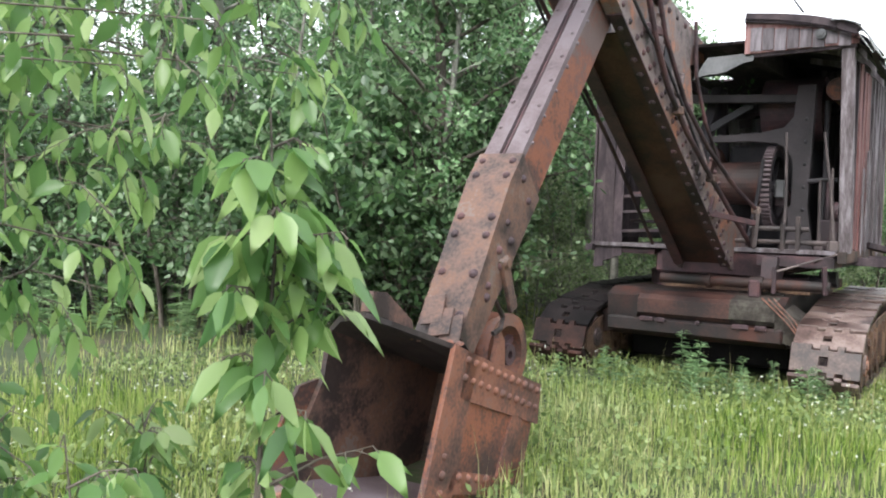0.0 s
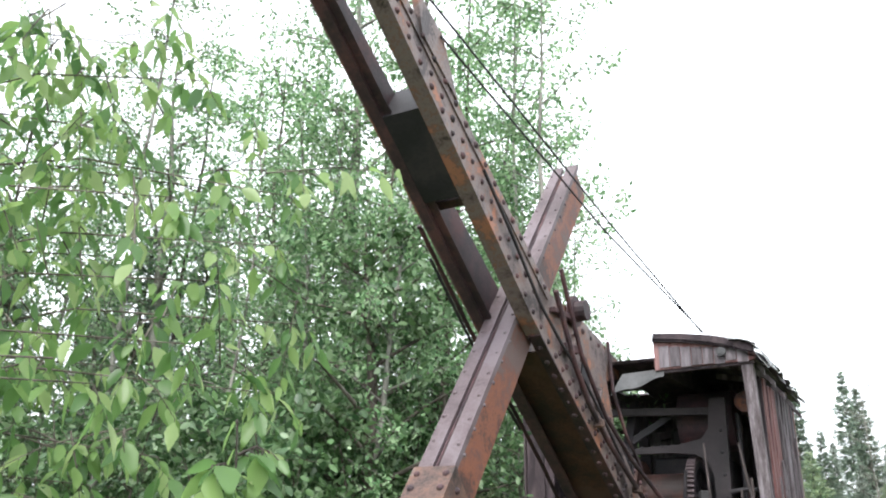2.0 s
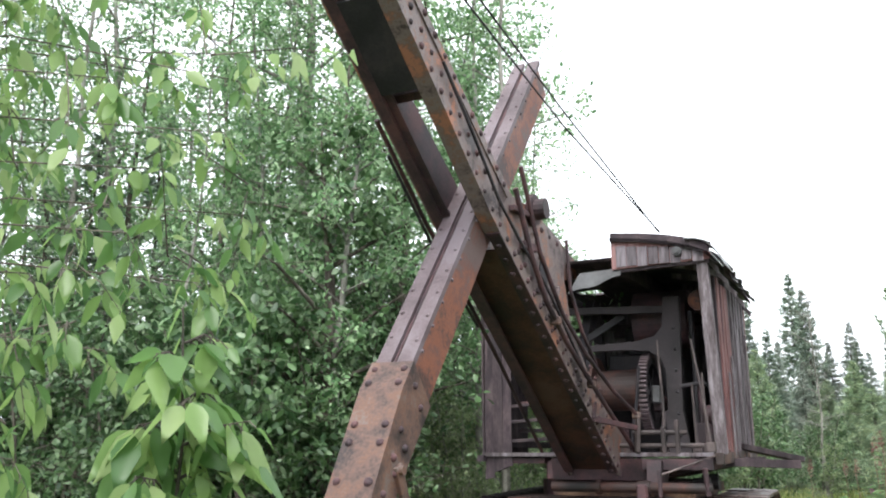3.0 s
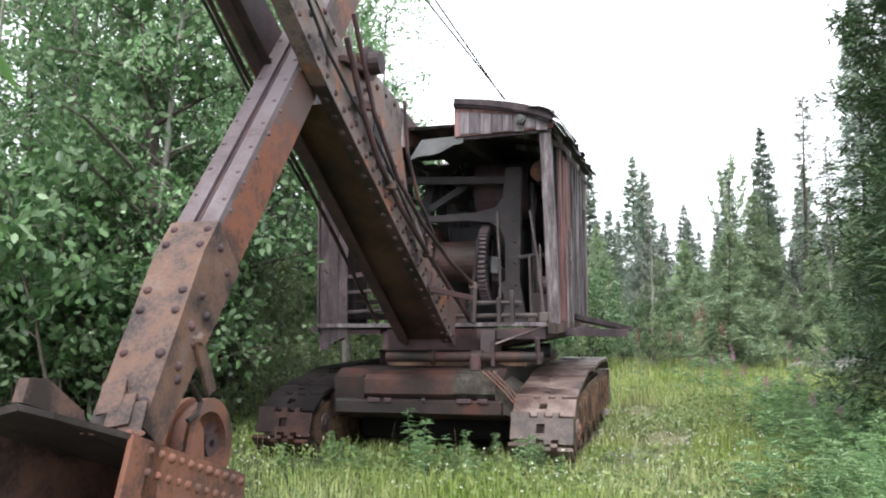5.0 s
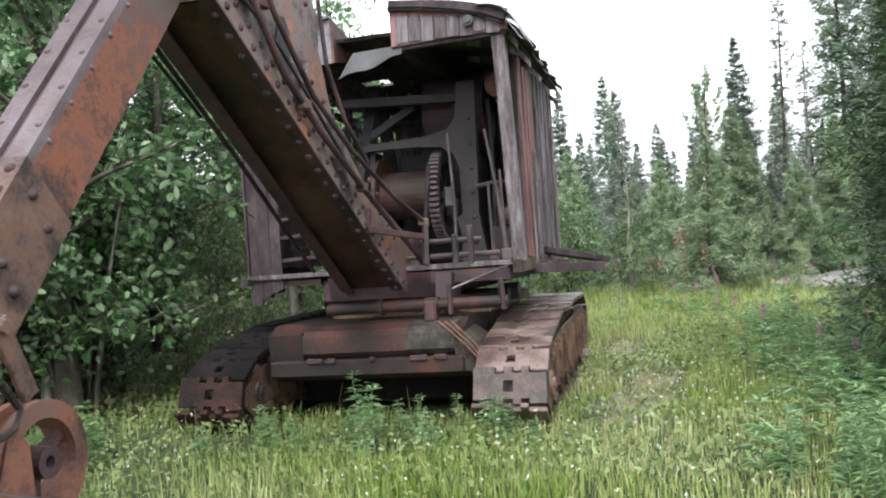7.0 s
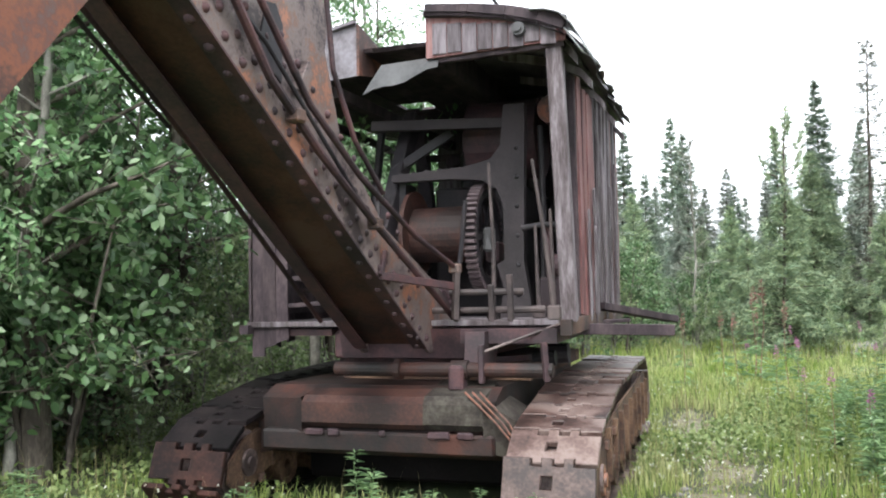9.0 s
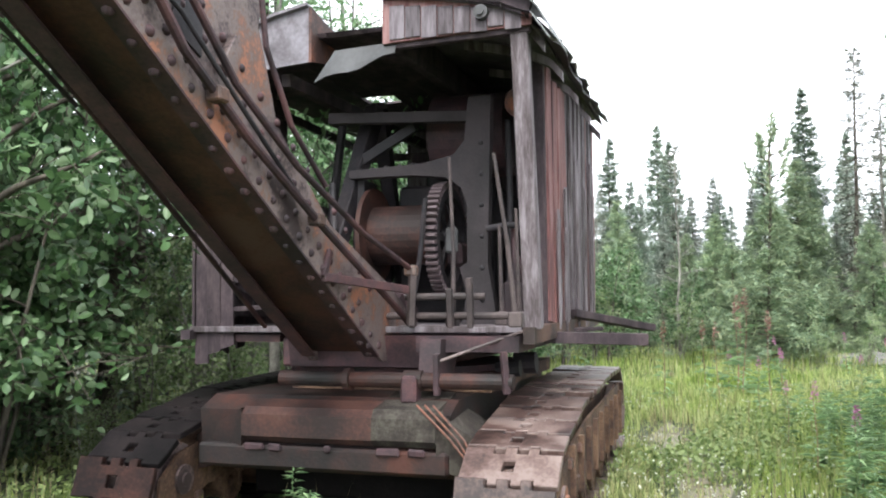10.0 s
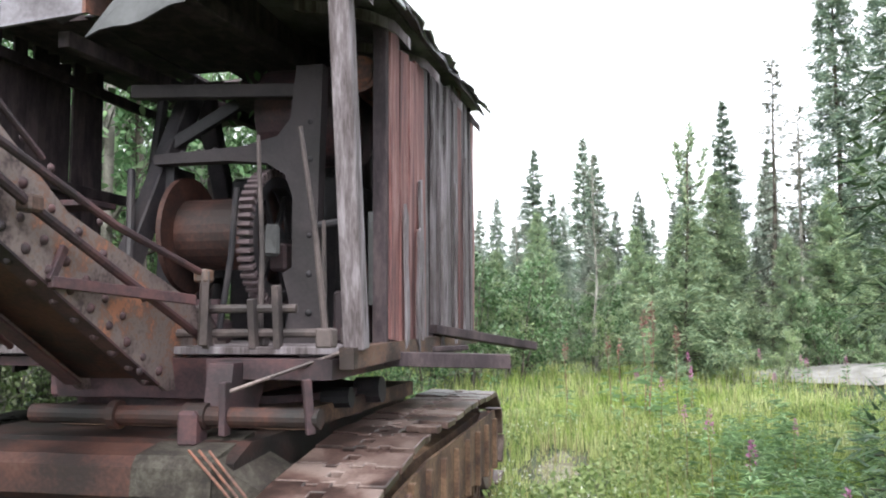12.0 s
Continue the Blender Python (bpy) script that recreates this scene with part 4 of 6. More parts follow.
for j in range(40):
    y = -0.06 + j * 0.107
    rise = min(1.0, max(0.0, y / 0.7))
    out, drop = 1.70 - 0.03 * rise + random.uniform(-0.03, 0.02), 3.60 + 0.19 * rise + 0.012 * y + random.uniform(-0.02, 0.015)
    col = [bm.verts.new(p) for p in ((out, y, drop), (1.56, y, 3.80 + 0.10 * rise + 0.012 * y), (1.40, y, 3.905 + 0.012 * y), (1.40, y, 3.913 + 0.012 * y), (1.56, y, 3.812 + 0.10 * rise + 0.012 * y), (out + 0.012, y, drop + 0.004))]
    if prev:
        for k in range(6):
            bm.faces.new((prev[k], prev[(k + 1) % 6], col[(k + 1) % 6], col[k]))
    else:
        bm.faces.new(col[::-1])
    prev = col
bm.faces.new(prev)
part("torn_edge", bm, SKYLIT_TIN, roof, "torn roofing edge coloured pale as if skylit")
bm = bmesh.new()
prev = None
for x, z in ((1.30, 3.945), (1.42, 3.935), (1.54, 3.895), (1.63, 3.80), (1.69, 3.69), (1.74, 3.585)):
    col = [bm.verts.new(p) for p in ((x, -0.13, z), (x, 0.55, z + 0.05), (x + 0.006, 0.55, z + 0.058), (x + 0.006, -0.13, z + 0.008))]
    if prev:
        for k in range(4):
            bm.faces.new((prev[k], prev[(k + 1) % 4], col[(k + 1) % 4], col[k]))
    else:
        bm.faces.new(col[::-1])
    prev = col
bm.faces.new(prev)
part("corner_tin", bm, TIN_GREY, roof, "bent grey tin over the roof corner")
for y in (0.15, 1.0, 1.9, 2.8, 3.7):
    bm = bmesh.new()
    arc = [(x, z) for x, z in ROOF if x > 0.42]
    rings = [[bm.verts.new(p) for p in ((x, y - 0.03, z - 0.04), (x, y + 0.03, z - 0.04), (x, y + 0.03, z - 0.12), (x, y - 0.03, z - 0.12))] for x, z in arc]
    for a, b in zip(rings, rings[1:]):
        for k in range(4):
            bm.faces.new((a[k], a[(k + 1) % 4], b[(k + 1) % 4], b[k]))
    bm.faces.new(rings[0])
    bm.faces.new(rings[-1][::-1])
    part("rafter", bm, WOOD, roof)
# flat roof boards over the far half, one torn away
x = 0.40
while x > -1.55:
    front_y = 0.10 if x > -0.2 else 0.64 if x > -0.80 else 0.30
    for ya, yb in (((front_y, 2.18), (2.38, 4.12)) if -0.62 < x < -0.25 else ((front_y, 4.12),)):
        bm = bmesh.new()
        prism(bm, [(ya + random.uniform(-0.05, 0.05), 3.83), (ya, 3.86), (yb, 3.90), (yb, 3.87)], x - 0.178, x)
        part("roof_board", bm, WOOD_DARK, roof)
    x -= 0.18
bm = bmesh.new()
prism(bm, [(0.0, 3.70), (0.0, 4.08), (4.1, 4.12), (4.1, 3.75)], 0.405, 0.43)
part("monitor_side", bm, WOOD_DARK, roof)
# front fascia, right
bm = bmesh.new()
fa = [(0.41, 3.67), (1.58, 3.70), (1.58, 3.79), (1.36, 3.86), (1.10, 3.93), (0.78, 3.985), (0.41, 4.025)]
lo_ = [bm.verts.new((x, -0.04, z)) for x, z in fa]
hi_ = [bm.verts.new((x, -0.01, z)) for x, z in fa]
bm.faces.new(lo_)
bm.faces.new(hi_[::-1])
for i in range(len(fa)):
    bm.faces.new((lo_[i], hi_[i], hi_[(i + 1) % len(fa)], lo_[(i + 1) % len(fa)]))
fascia = part("fascia_board", bm, WOOD_RED, roof, "faded grey-red gable boards")
bm = bmesh.new()
for (xa, za), (xb, zb) in zip(fa[2:], fa[3:]):
    bar(bm, (xa, -0.05, za + 0.045), (xb, -0.05, zb + 0.045), 0.05, 0.11, 0.004)
part("roof_trim", bm, WOOD_DARK, roof)
bm = bmesh.new()
bar(bm, (0.40, 0.02, 3.66), (1.56, 0.02, 3.69), 0.06, 0.06)
part("header", bm, WOOD_DARK, roof)
for x in np.arange(0.47, 1.5, 0.13):
    bm = bmesh.new()
    box(bm, x, x + 0.122, -0.056, -0.041, 3.70 + random.uniform(-0.03, 0.01), 3.83 + 0.12 * (1.5 - x), 0.003)
    part("gable_plank", bm, GABLE, fascia)
bm = bmesh.new()
tube(bm, [(1.21, -0.06, 3.81), (1.21, -0.12, 3.81)], 0.055, 12)
tube(bm, [(1.21, -0.12, 3.81), (1.21, -0.14, 3.81)], 0.03, 10)
part("lamp_socket", bm, TIN, fascia, "pale round lamp socket")
# left raised box
bm = bmesh.new()
bx = [(-0.85, 3.56), (-0.24, 3.60), (-0.24, 4.05), (-0.55, 3.99), (-0.85, 3.88)]
lo_ = [bm.verts.new((x, 0.0, z)) for x, z in bx]
hi_ = [bm.verts.new((x, 0.03, z)) for x, z in bx]
bm.faces.new(lo_)
bm.faces.new(hi_[::-1])
for i in range(5):
    bm.faces.new((lo_[i], hi_[i], hi_[(i + 1) % 5], lo_[(i + 1) % 5]))
hood = part("roof_hood", bm, ROOFING, shovel, "short boxed roof hood with a rusty side sheet")
bm = bmesh.new()
prism(bm, [(0.0, 3.60), (0.55, 3.72), (0.58, 3.94), (0.0, 4.05)], -0.24, -0.215)
part("side_sheet", bm, RUST_RED, hood)
bm = bmesh.new()
for a, b in zip(bx[2:], bx[3:]):
    p = [(a[0], -0.04, a[1] + 0.004), (b[0], -0.04, b[1] + 0.004), (b[0], 0.60, b[1] - 0.09), (a[0], 0.60, a[1] - 0.09)]
    q = [bm.verts.new(v) for v in p]
    r = [bm.verts.new((v[0], v[1], v[2] + 0.025)) for v in p]
    bm.faces.new(q[::-1])
    bm.faces.new(r)
    for i in range(4):
        bm.faces.new((q[i], q[(i + 1) % 4], r[(i + 1) % 4], r[i]))
part("hood_roof", bm, ROOFING, hood)
# bent sheet between the hood and the gable
bm = bmesh.new()
prev = None
for i in range(8):
    f = i / 7
    x = -0.15 + 0.66 * f
    z0 = 3.40 + 0.18 * f + 0.02 * math.sin(f * 9)
    z1 = 3.67 + 0.02 * f
    col = [bm.verts.new(p) for p in ((x, -0.09 + 0.04 * f, z0), (x + 0.14 * (1 - f), 0.00, z1), (x + 0.14 * (1 - f), 0.012, z1 - 0.004), (x, -0.078 + 0.04 * f, z0 - 0.004))]
    if prev:
        for k in range(4):
            bm.faces.new((prev[k], prev[(k + 1) % 4], col[(k + 1) % 4], col[k]))
    else:
        bm.faces.new(col[::-1])
    prev = col
bm.faces.new(prev)
part("bent_sheet", bm, TIN, roof, "bent pale tin sheet")
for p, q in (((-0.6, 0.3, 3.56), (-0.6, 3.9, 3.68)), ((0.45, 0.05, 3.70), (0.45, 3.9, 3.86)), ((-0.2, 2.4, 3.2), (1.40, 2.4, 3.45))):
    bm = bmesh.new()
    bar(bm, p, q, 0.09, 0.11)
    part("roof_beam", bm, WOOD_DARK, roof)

# ---------------------------------------------------------------- machinery inside the cab
bm = bmesh.new()
tube(bm, [(-0.15, 1.25, 2.30), (0.42, 1.25, 2.30)], 0.27, 28)
winch = part("winch", bm, BEAM_RED, shovel, "rusty hoist winch with a toothed gear")
bm = bmesh.new()
wheel(bm, (0, 1.25, 2.30), -0.19, -0.15, 0.05, 0.44, 40)
wheel(bm, (0, 1.25, 2.30), 0.42, 0.45, 0.05, 0.36, 32)
part("drum_flange", bm, BEAM_RED, winch)


def gear(x0, x1, c, r, teeth, rim, material):
    """A toothed wheel: rim, spokes and hub, and each tooth a piece on one shared mesh."""
    bm = bmesh.new()
    wheel(bm, c, x0, x1, r * 0.78, r * 0.93, teeth)
    part("gear_rim", bm, rim, winch, "toothed gear wheel")
    bm = bmesh.new()
    wheel(bm, c, x0 + 0.01, x1 - 0.01, 0.03, 0.10, 14)
    part("gear_hub", bm, rim, winch)
    for i in range(6):
        a = i * math.pi / 3
        bm = bmesh.new()
        bar(bm, ((x0 + x1) / 2, c[1] + 0.09 * math.cos(a), c[2] + 0.09 * math.sin(a)), ((x0 + x1) / 2, c[1] + 0.79 * r * math.cos(a), c[2] + 0.79 * r * math.sin(a)), 0.05, 0.03, 0.003, (1, 0, 0))
        part("spoke", bm, rim, winch)
    bm = bmesh.new()
    half, w = (x1 - x0) / 2, math.pi * r / teeth * 0.52
    box(bm, -half, half, -w, w, r * 0.92, r * 1.05, 0.004)
    first = part("gear_tooth", bm, material, winch)
    for i in range(teeth):
        ob = first if i == 0 else new("gear_tooth", first.data)
        ob.parent = winch
        ob.matrix_basis = pose((x0 + x1) / 2, c[1], c[2], 360 * i / teeth)


# Near-black rims under lighter teeth: shade in the gaps is painted in.
gear(0.47, 0.58, (0, 1.25, 2.25), 0.50, 52, DARK_IRON, RUST_GREY)
gear(-0.46, -0.36, (0, 1.9, 2.0), 0.36, 30, DARK_IRON, STEEL_MAUVE)
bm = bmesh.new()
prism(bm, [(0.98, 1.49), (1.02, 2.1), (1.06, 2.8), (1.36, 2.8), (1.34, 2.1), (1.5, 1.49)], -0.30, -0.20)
part("side_frame", bm, DARK_IRON, winch, "cast iron side frame")


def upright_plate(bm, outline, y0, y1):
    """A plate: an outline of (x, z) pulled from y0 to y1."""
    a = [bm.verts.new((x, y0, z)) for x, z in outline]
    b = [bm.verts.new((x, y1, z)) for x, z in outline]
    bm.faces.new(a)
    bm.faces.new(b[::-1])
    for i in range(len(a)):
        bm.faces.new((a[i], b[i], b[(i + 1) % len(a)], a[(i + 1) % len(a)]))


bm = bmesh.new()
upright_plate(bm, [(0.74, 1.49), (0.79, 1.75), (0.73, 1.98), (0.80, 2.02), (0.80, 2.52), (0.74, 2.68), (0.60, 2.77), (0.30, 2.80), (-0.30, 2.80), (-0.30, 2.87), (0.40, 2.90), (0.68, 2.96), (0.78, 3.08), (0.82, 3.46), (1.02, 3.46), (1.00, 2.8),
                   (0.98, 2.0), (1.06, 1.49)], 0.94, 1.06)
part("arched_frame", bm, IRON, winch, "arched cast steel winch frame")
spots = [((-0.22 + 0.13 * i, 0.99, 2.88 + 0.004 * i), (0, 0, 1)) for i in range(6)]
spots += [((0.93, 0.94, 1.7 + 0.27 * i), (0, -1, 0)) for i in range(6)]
rivets("bolt_head", spots, winch, DARK_IRON, 0.024)
bm = bmesh.new()
box(bm, 0.62, 0.74, 0.86, 0.90, 2.10, 2.32, 0.02, wear=0.012)
part("oil_can", bm, TIN, winch)
bm = bmesh.new()
box(bm, 0.60, 0.73, 1.0, 1.3, 2.0, 2.2, 0.02)
part("bearing_block", bm, RUST_DARK, winch)
bm = bmesh.new()
tube(bm, [(0.2, 0.9, 1.62), (0.2, 0.9, 1.80)], 0.10, 12)
box(bm, 0.02, 0.34, 0.75, 1.0, 1.49, 1.66, 0.03)
part("bearing_block", bm, RUST_DARK, winch)
for pts in ([(0.84, 0.36, 1.50), (0.85, 0.36, 2.1), (0.83, 0.32, 2.82)], [(1.43, -0.02, 1.50), (1.38, -0.06, 2.1), (1.30, -0.12, 2.75)], [(1.18, 0.6, 1.5), (1.16, 0.62, 2.3)], [(1.28, 0.8, 1.5), (1.26, 0.8, 2.45)]):
    bm = bmesh.new()
    tube(bm, pts, 0.021, 8, 0.013)
    box(bm, pts[0][0] - 0.05, pts[0][0] + 0.05, pts[0][1] - 0.05, pts[0][1] + 0.05, 1.49, 1.60, 0.01)
    part("control_lever", bm, STEEL_MAUVE, shovel, "upright steel control lever")
bm = bmesh.new()
tube(bm, [(0.5, 0.20, 1.72), (1.12, 0.28, 1.72)], 0.028, 8)
tube(bm, [(-0.2, 0.24, 1.57), (1.3, 0.30, 1.57)], 0.028, 8)
for x in (0.55, 0.86, 1.02):
    bar(bm, (x, 0.24, 1.48), (x, 0.20, 1.86 if x == 1.02 else 1.78), 0.045, 0.06)
bar(bm, (0.56, 0.15, 1.50), (0.60, 0.10, 1.95), 0.05, 0.06)
part("linkage", bm, STEEL_MAUVE, winch, "rusty control linkage bars")
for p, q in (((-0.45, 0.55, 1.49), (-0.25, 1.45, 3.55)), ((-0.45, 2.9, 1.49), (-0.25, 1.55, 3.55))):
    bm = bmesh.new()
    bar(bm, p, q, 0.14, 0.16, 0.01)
    part("a_frame_leg", bm, DARK_IRON, shovel, "dark steel A-frame leg")
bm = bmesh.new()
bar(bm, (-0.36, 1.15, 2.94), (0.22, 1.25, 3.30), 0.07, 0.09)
part("brace", bm, DARK_IRON, shovel)
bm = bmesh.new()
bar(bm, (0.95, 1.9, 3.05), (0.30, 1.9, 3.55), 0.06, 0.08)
part("brace", bm, DARK_IRON, shovel)
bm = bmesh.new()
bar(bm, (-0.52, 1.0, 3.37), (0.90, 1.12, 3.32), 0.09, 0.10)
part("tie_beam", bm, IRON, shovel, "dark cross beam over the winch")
bm = bmesh.new()
tube(bm, [(1.24, 1.10, 3.42), (1.24, 1.14, 3.42), (1.24, 2.3, 3.44)], 0.135, 20)
tube(bm, [(1.24, 1.09, 3.42), (1.24, 1.10, 3.42)], 0.10, 20)
part("air_tank", bm, RUST_ORANGE, shovel, "horizontal rusty air tank under the roof")
bm = bmesh.new()
tube(bm, [(0.30, 1.75, 3.28), (0.34, 1.75, 3.28), (1.02, 1.75, 3.28)], 0.40, 30)
part("brake_drum", bm, RUST_DARK, shovel, "large dark rusty drum under the roof")
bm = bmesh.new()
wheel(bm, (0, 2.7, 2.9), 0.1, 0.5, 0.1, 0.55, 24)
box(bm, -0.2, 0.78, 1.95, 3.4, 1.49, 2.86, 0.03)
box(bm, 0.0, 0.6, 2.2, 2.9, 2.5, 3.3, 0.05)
part("engine_block", bm, DARK_IRON, shovel, "near-black engine block")
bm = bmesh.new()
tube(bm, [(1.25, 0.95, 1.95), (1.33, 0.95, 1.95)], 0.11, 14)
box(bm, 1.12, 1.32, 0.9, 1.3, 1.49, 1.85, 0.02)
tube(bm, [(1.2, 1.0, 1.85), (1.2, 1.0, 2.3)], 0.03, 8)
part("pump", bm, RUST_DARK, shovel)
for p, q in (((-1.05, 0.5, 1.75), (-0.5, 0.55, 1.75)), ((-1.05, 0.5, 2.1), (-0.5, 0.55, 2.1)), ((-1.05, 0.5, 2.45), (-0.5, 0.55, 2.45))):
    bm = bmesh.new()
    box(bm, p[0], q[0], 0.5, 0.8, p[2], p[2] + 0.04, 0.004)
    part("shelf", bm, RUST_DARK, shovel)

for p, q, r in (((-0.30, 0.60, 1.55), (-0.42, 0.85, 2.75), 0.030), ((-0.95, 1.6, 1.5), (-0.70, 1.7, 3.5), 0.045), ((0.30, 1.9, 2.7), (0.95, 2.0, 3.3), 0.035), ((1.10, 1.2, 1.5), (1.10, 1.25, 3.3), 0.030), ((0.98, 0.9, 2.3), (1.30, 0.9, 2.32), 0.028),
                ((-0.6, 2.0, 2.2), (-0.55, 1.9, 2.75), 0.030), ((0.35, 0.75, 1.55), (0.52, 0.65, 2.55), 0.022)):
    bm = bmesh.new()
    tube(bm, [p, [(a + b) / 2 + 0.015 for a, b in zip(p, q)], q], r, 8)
    part("steam_pipe", bm, DARK_IRON, shovel)
for y, z, r in ((0.62, 1.66, 0.09), (0.70, 1.60, 0.07)):
    bm = bmesh.new()
    wheel(bm, (0, y, z), 0.15, 0.32, 0.02, r, 14)
    part("pinion", bm, RUST_DARK, winch)

# ---------------------------------------------------------------- plants
rng = np.random.default_rng(7)


def unit(v):
    return v / np.maximum(np.linalg.norm(v, axis=-1, keepdims=True), 1e-9)


def leaf_cloud(at, size, out=None, droop=0.3, wide=0.55, up=0.5):
    """Small folded leaves, four corners and two halves each, at the places given."""
    n = len(at)
    d = rng.normal(size=(n, 3))
    if out is not None:
        d = d * 0.7 + out
    d[:, 2] -= droop
    d = unit(d)
    nr = rng.normal(size=(n, 3)) * 0.7
    nr[:, 2] += up
    s = unit(np.cross(d, nr))
    nr = np.cross(s, d)
    L = (size * rng.uniform(0.6, 1.25, n))[:, None]
    one, two = at + d * L * 0.30 - nr * L * 0.03, at + d * L * 0.68 - nr * L * 0.05
    up_ = nr * L * 0.07
    v = np.stack([at, one + s * L * wide * 0.46 + up_, two + s * L * wide * 0.40 + up_, at + d * L - nr * L * 0.08, two - s * L * wide * 0.40 + up_, one - s * L * wide * 0.46 + up_], 1)
    i = np.arange(n)[:, None] * 6
    f = np.concatenate([i + [[0, 1, 2]], i + [[0, 2, 3]], i + [[0, 3, 4]], i + [[0, 4, 5]]])
    return v.reshape(-1, 3), f


def limb_tubes(limbs, sides=5):
    """Tapered limbs: each a list of (place, radius)."""
    vs, fs = [], []
    for pts in limbs:
        base = len(vs)
        for i, (p, r) in enumerate(pts):
            q = pts[min(i + 1, len(pts) - 1)][0] - pts[max(i - 1, 0)][0]
            q = q / max(np.linalg.norm(q), 1e-6)
            a = np.cross(q, (0.3, 0.9, 0.2))
            a /= np.linalg.norm(a)
            b = np.cross(q, a)
            for k in range(sides):
                t = 2 * math.pi * k / sides
                vs.append(p + (a * math.cos(t) + b * math.sin(t)) * r)
        for i in range(len(pts) - 1):
            for k in range(sides):
                s = base + i * sides
                fs.append((s + k, s + (k + 1) % sides, s + sides + (k + 1) % sides, s + sides + k))
    return np.array(vs), np.array(fs)


def broadleaf(name, height, spread, leaves, size, bark, leaf, label, first=0.25, radius=0.06, lean=0.05, multi=1, category="tree", thin=0.72, nb=15):
    """A trunk with forking limbs and twigs, and leaves along the twigs."""
    limbs, tips = [], []
    for m in range(multi):
        a0 = rng.uniform(0, 6.28)
        ln = lean * (1 if multi == 1 else 5) * rng.uniform(0.5, 1.4)
        hh = height * rng.uniform(0.75, 1.0) if multi > 1 else height
        base = np.array([math.cos(a0), math.sin(a0), 0]) * (0 if multi == 1 else 0.12 * spread)
        pts = []
        for i in range(9):
            f = i / 8
            p = base + np.array([math.cos(a0) * ln * hh * f ** 1.3, math.sin(a0) * ln * hh * f ** 1.3, hh * f]) + rng.normal(size=3) * 0.02 * hh * f * (1 - f)
            pts.append((p, radius * (1 - 0.92 * f) + 0.004))
        limbs.append(pts)
        nb = nb if multi == 1 else 7
        for b in range(nb):
            f = first + (0.97 - first) * (b + rng.uniform(0, 0.8)) / nb
            j = min(7, int(f * 8))
            p0 = pts[j][0] + (pts[j + 1][0] - pts[j][0]) * (f * 8 - j)
            az = b * 2.4 + rng.uniform(-0.6, 0.6)
            L = spread * (1 - thin * (f - first) / (1 - first)) * rng.uniform(0.65, 1.15)
            rise = rng.uniform(0.25, 0.8)
            d = np.array([math.cos(az), math.sin(az), rise])
            d /= np.linalg.norm(d)
            br = []
            for i in range(5):
                g = i / 4
                q = p0 + d * L * g + np.array([0, 0, -0.10 * L * g * g]) + rng.normal(size=3) * 0.03 * L * g
                br.append((q, radius * 0.34 * (1 - f * 0.6) * (1 - 0.85 * g) + 0.003))
            limbs.append(br)
            for i in range(1, 5):
                for _ in range(2):
                    t = rng.normal(size=3)
                    t[2] += 0.1
                    t = t / np.linalg.norm(t) * L * rng.uniform(0.18, 0.5)
                    e = br[i][0] + t
                    limbs.append([(br[i][0], 0.006), (br[i][0] + t * 0.5 + rng.normal(size=3) * 0.01, 0.004), (e, 0.002)])
                    tips.append((br[i][0], e))
    tv, tf = limb_tubes(limbs, 4)
    tips_a = np.array([t[0] for t in tips])
    tips_b = np.array([t[1] for t in tips])
    pick = rng.integers(0, len(tips), leaves)
    g = rng.uniform(0.1, 1.15, leaves)[:, None]
    at = tips_a[pick] + (tips_b[pick] - tips_a[pick]) * g + rng.normal(size=(leaves, 3)) * 0.055 * spread
    lv, lf = leaf_cloud(at, size)
    root = new(name)
    sheet("trunk", tv, tf, bark, root, smooth=True)
    sheet("crown", lv, lf, leaf, root)
    return tagged(root, label, category)


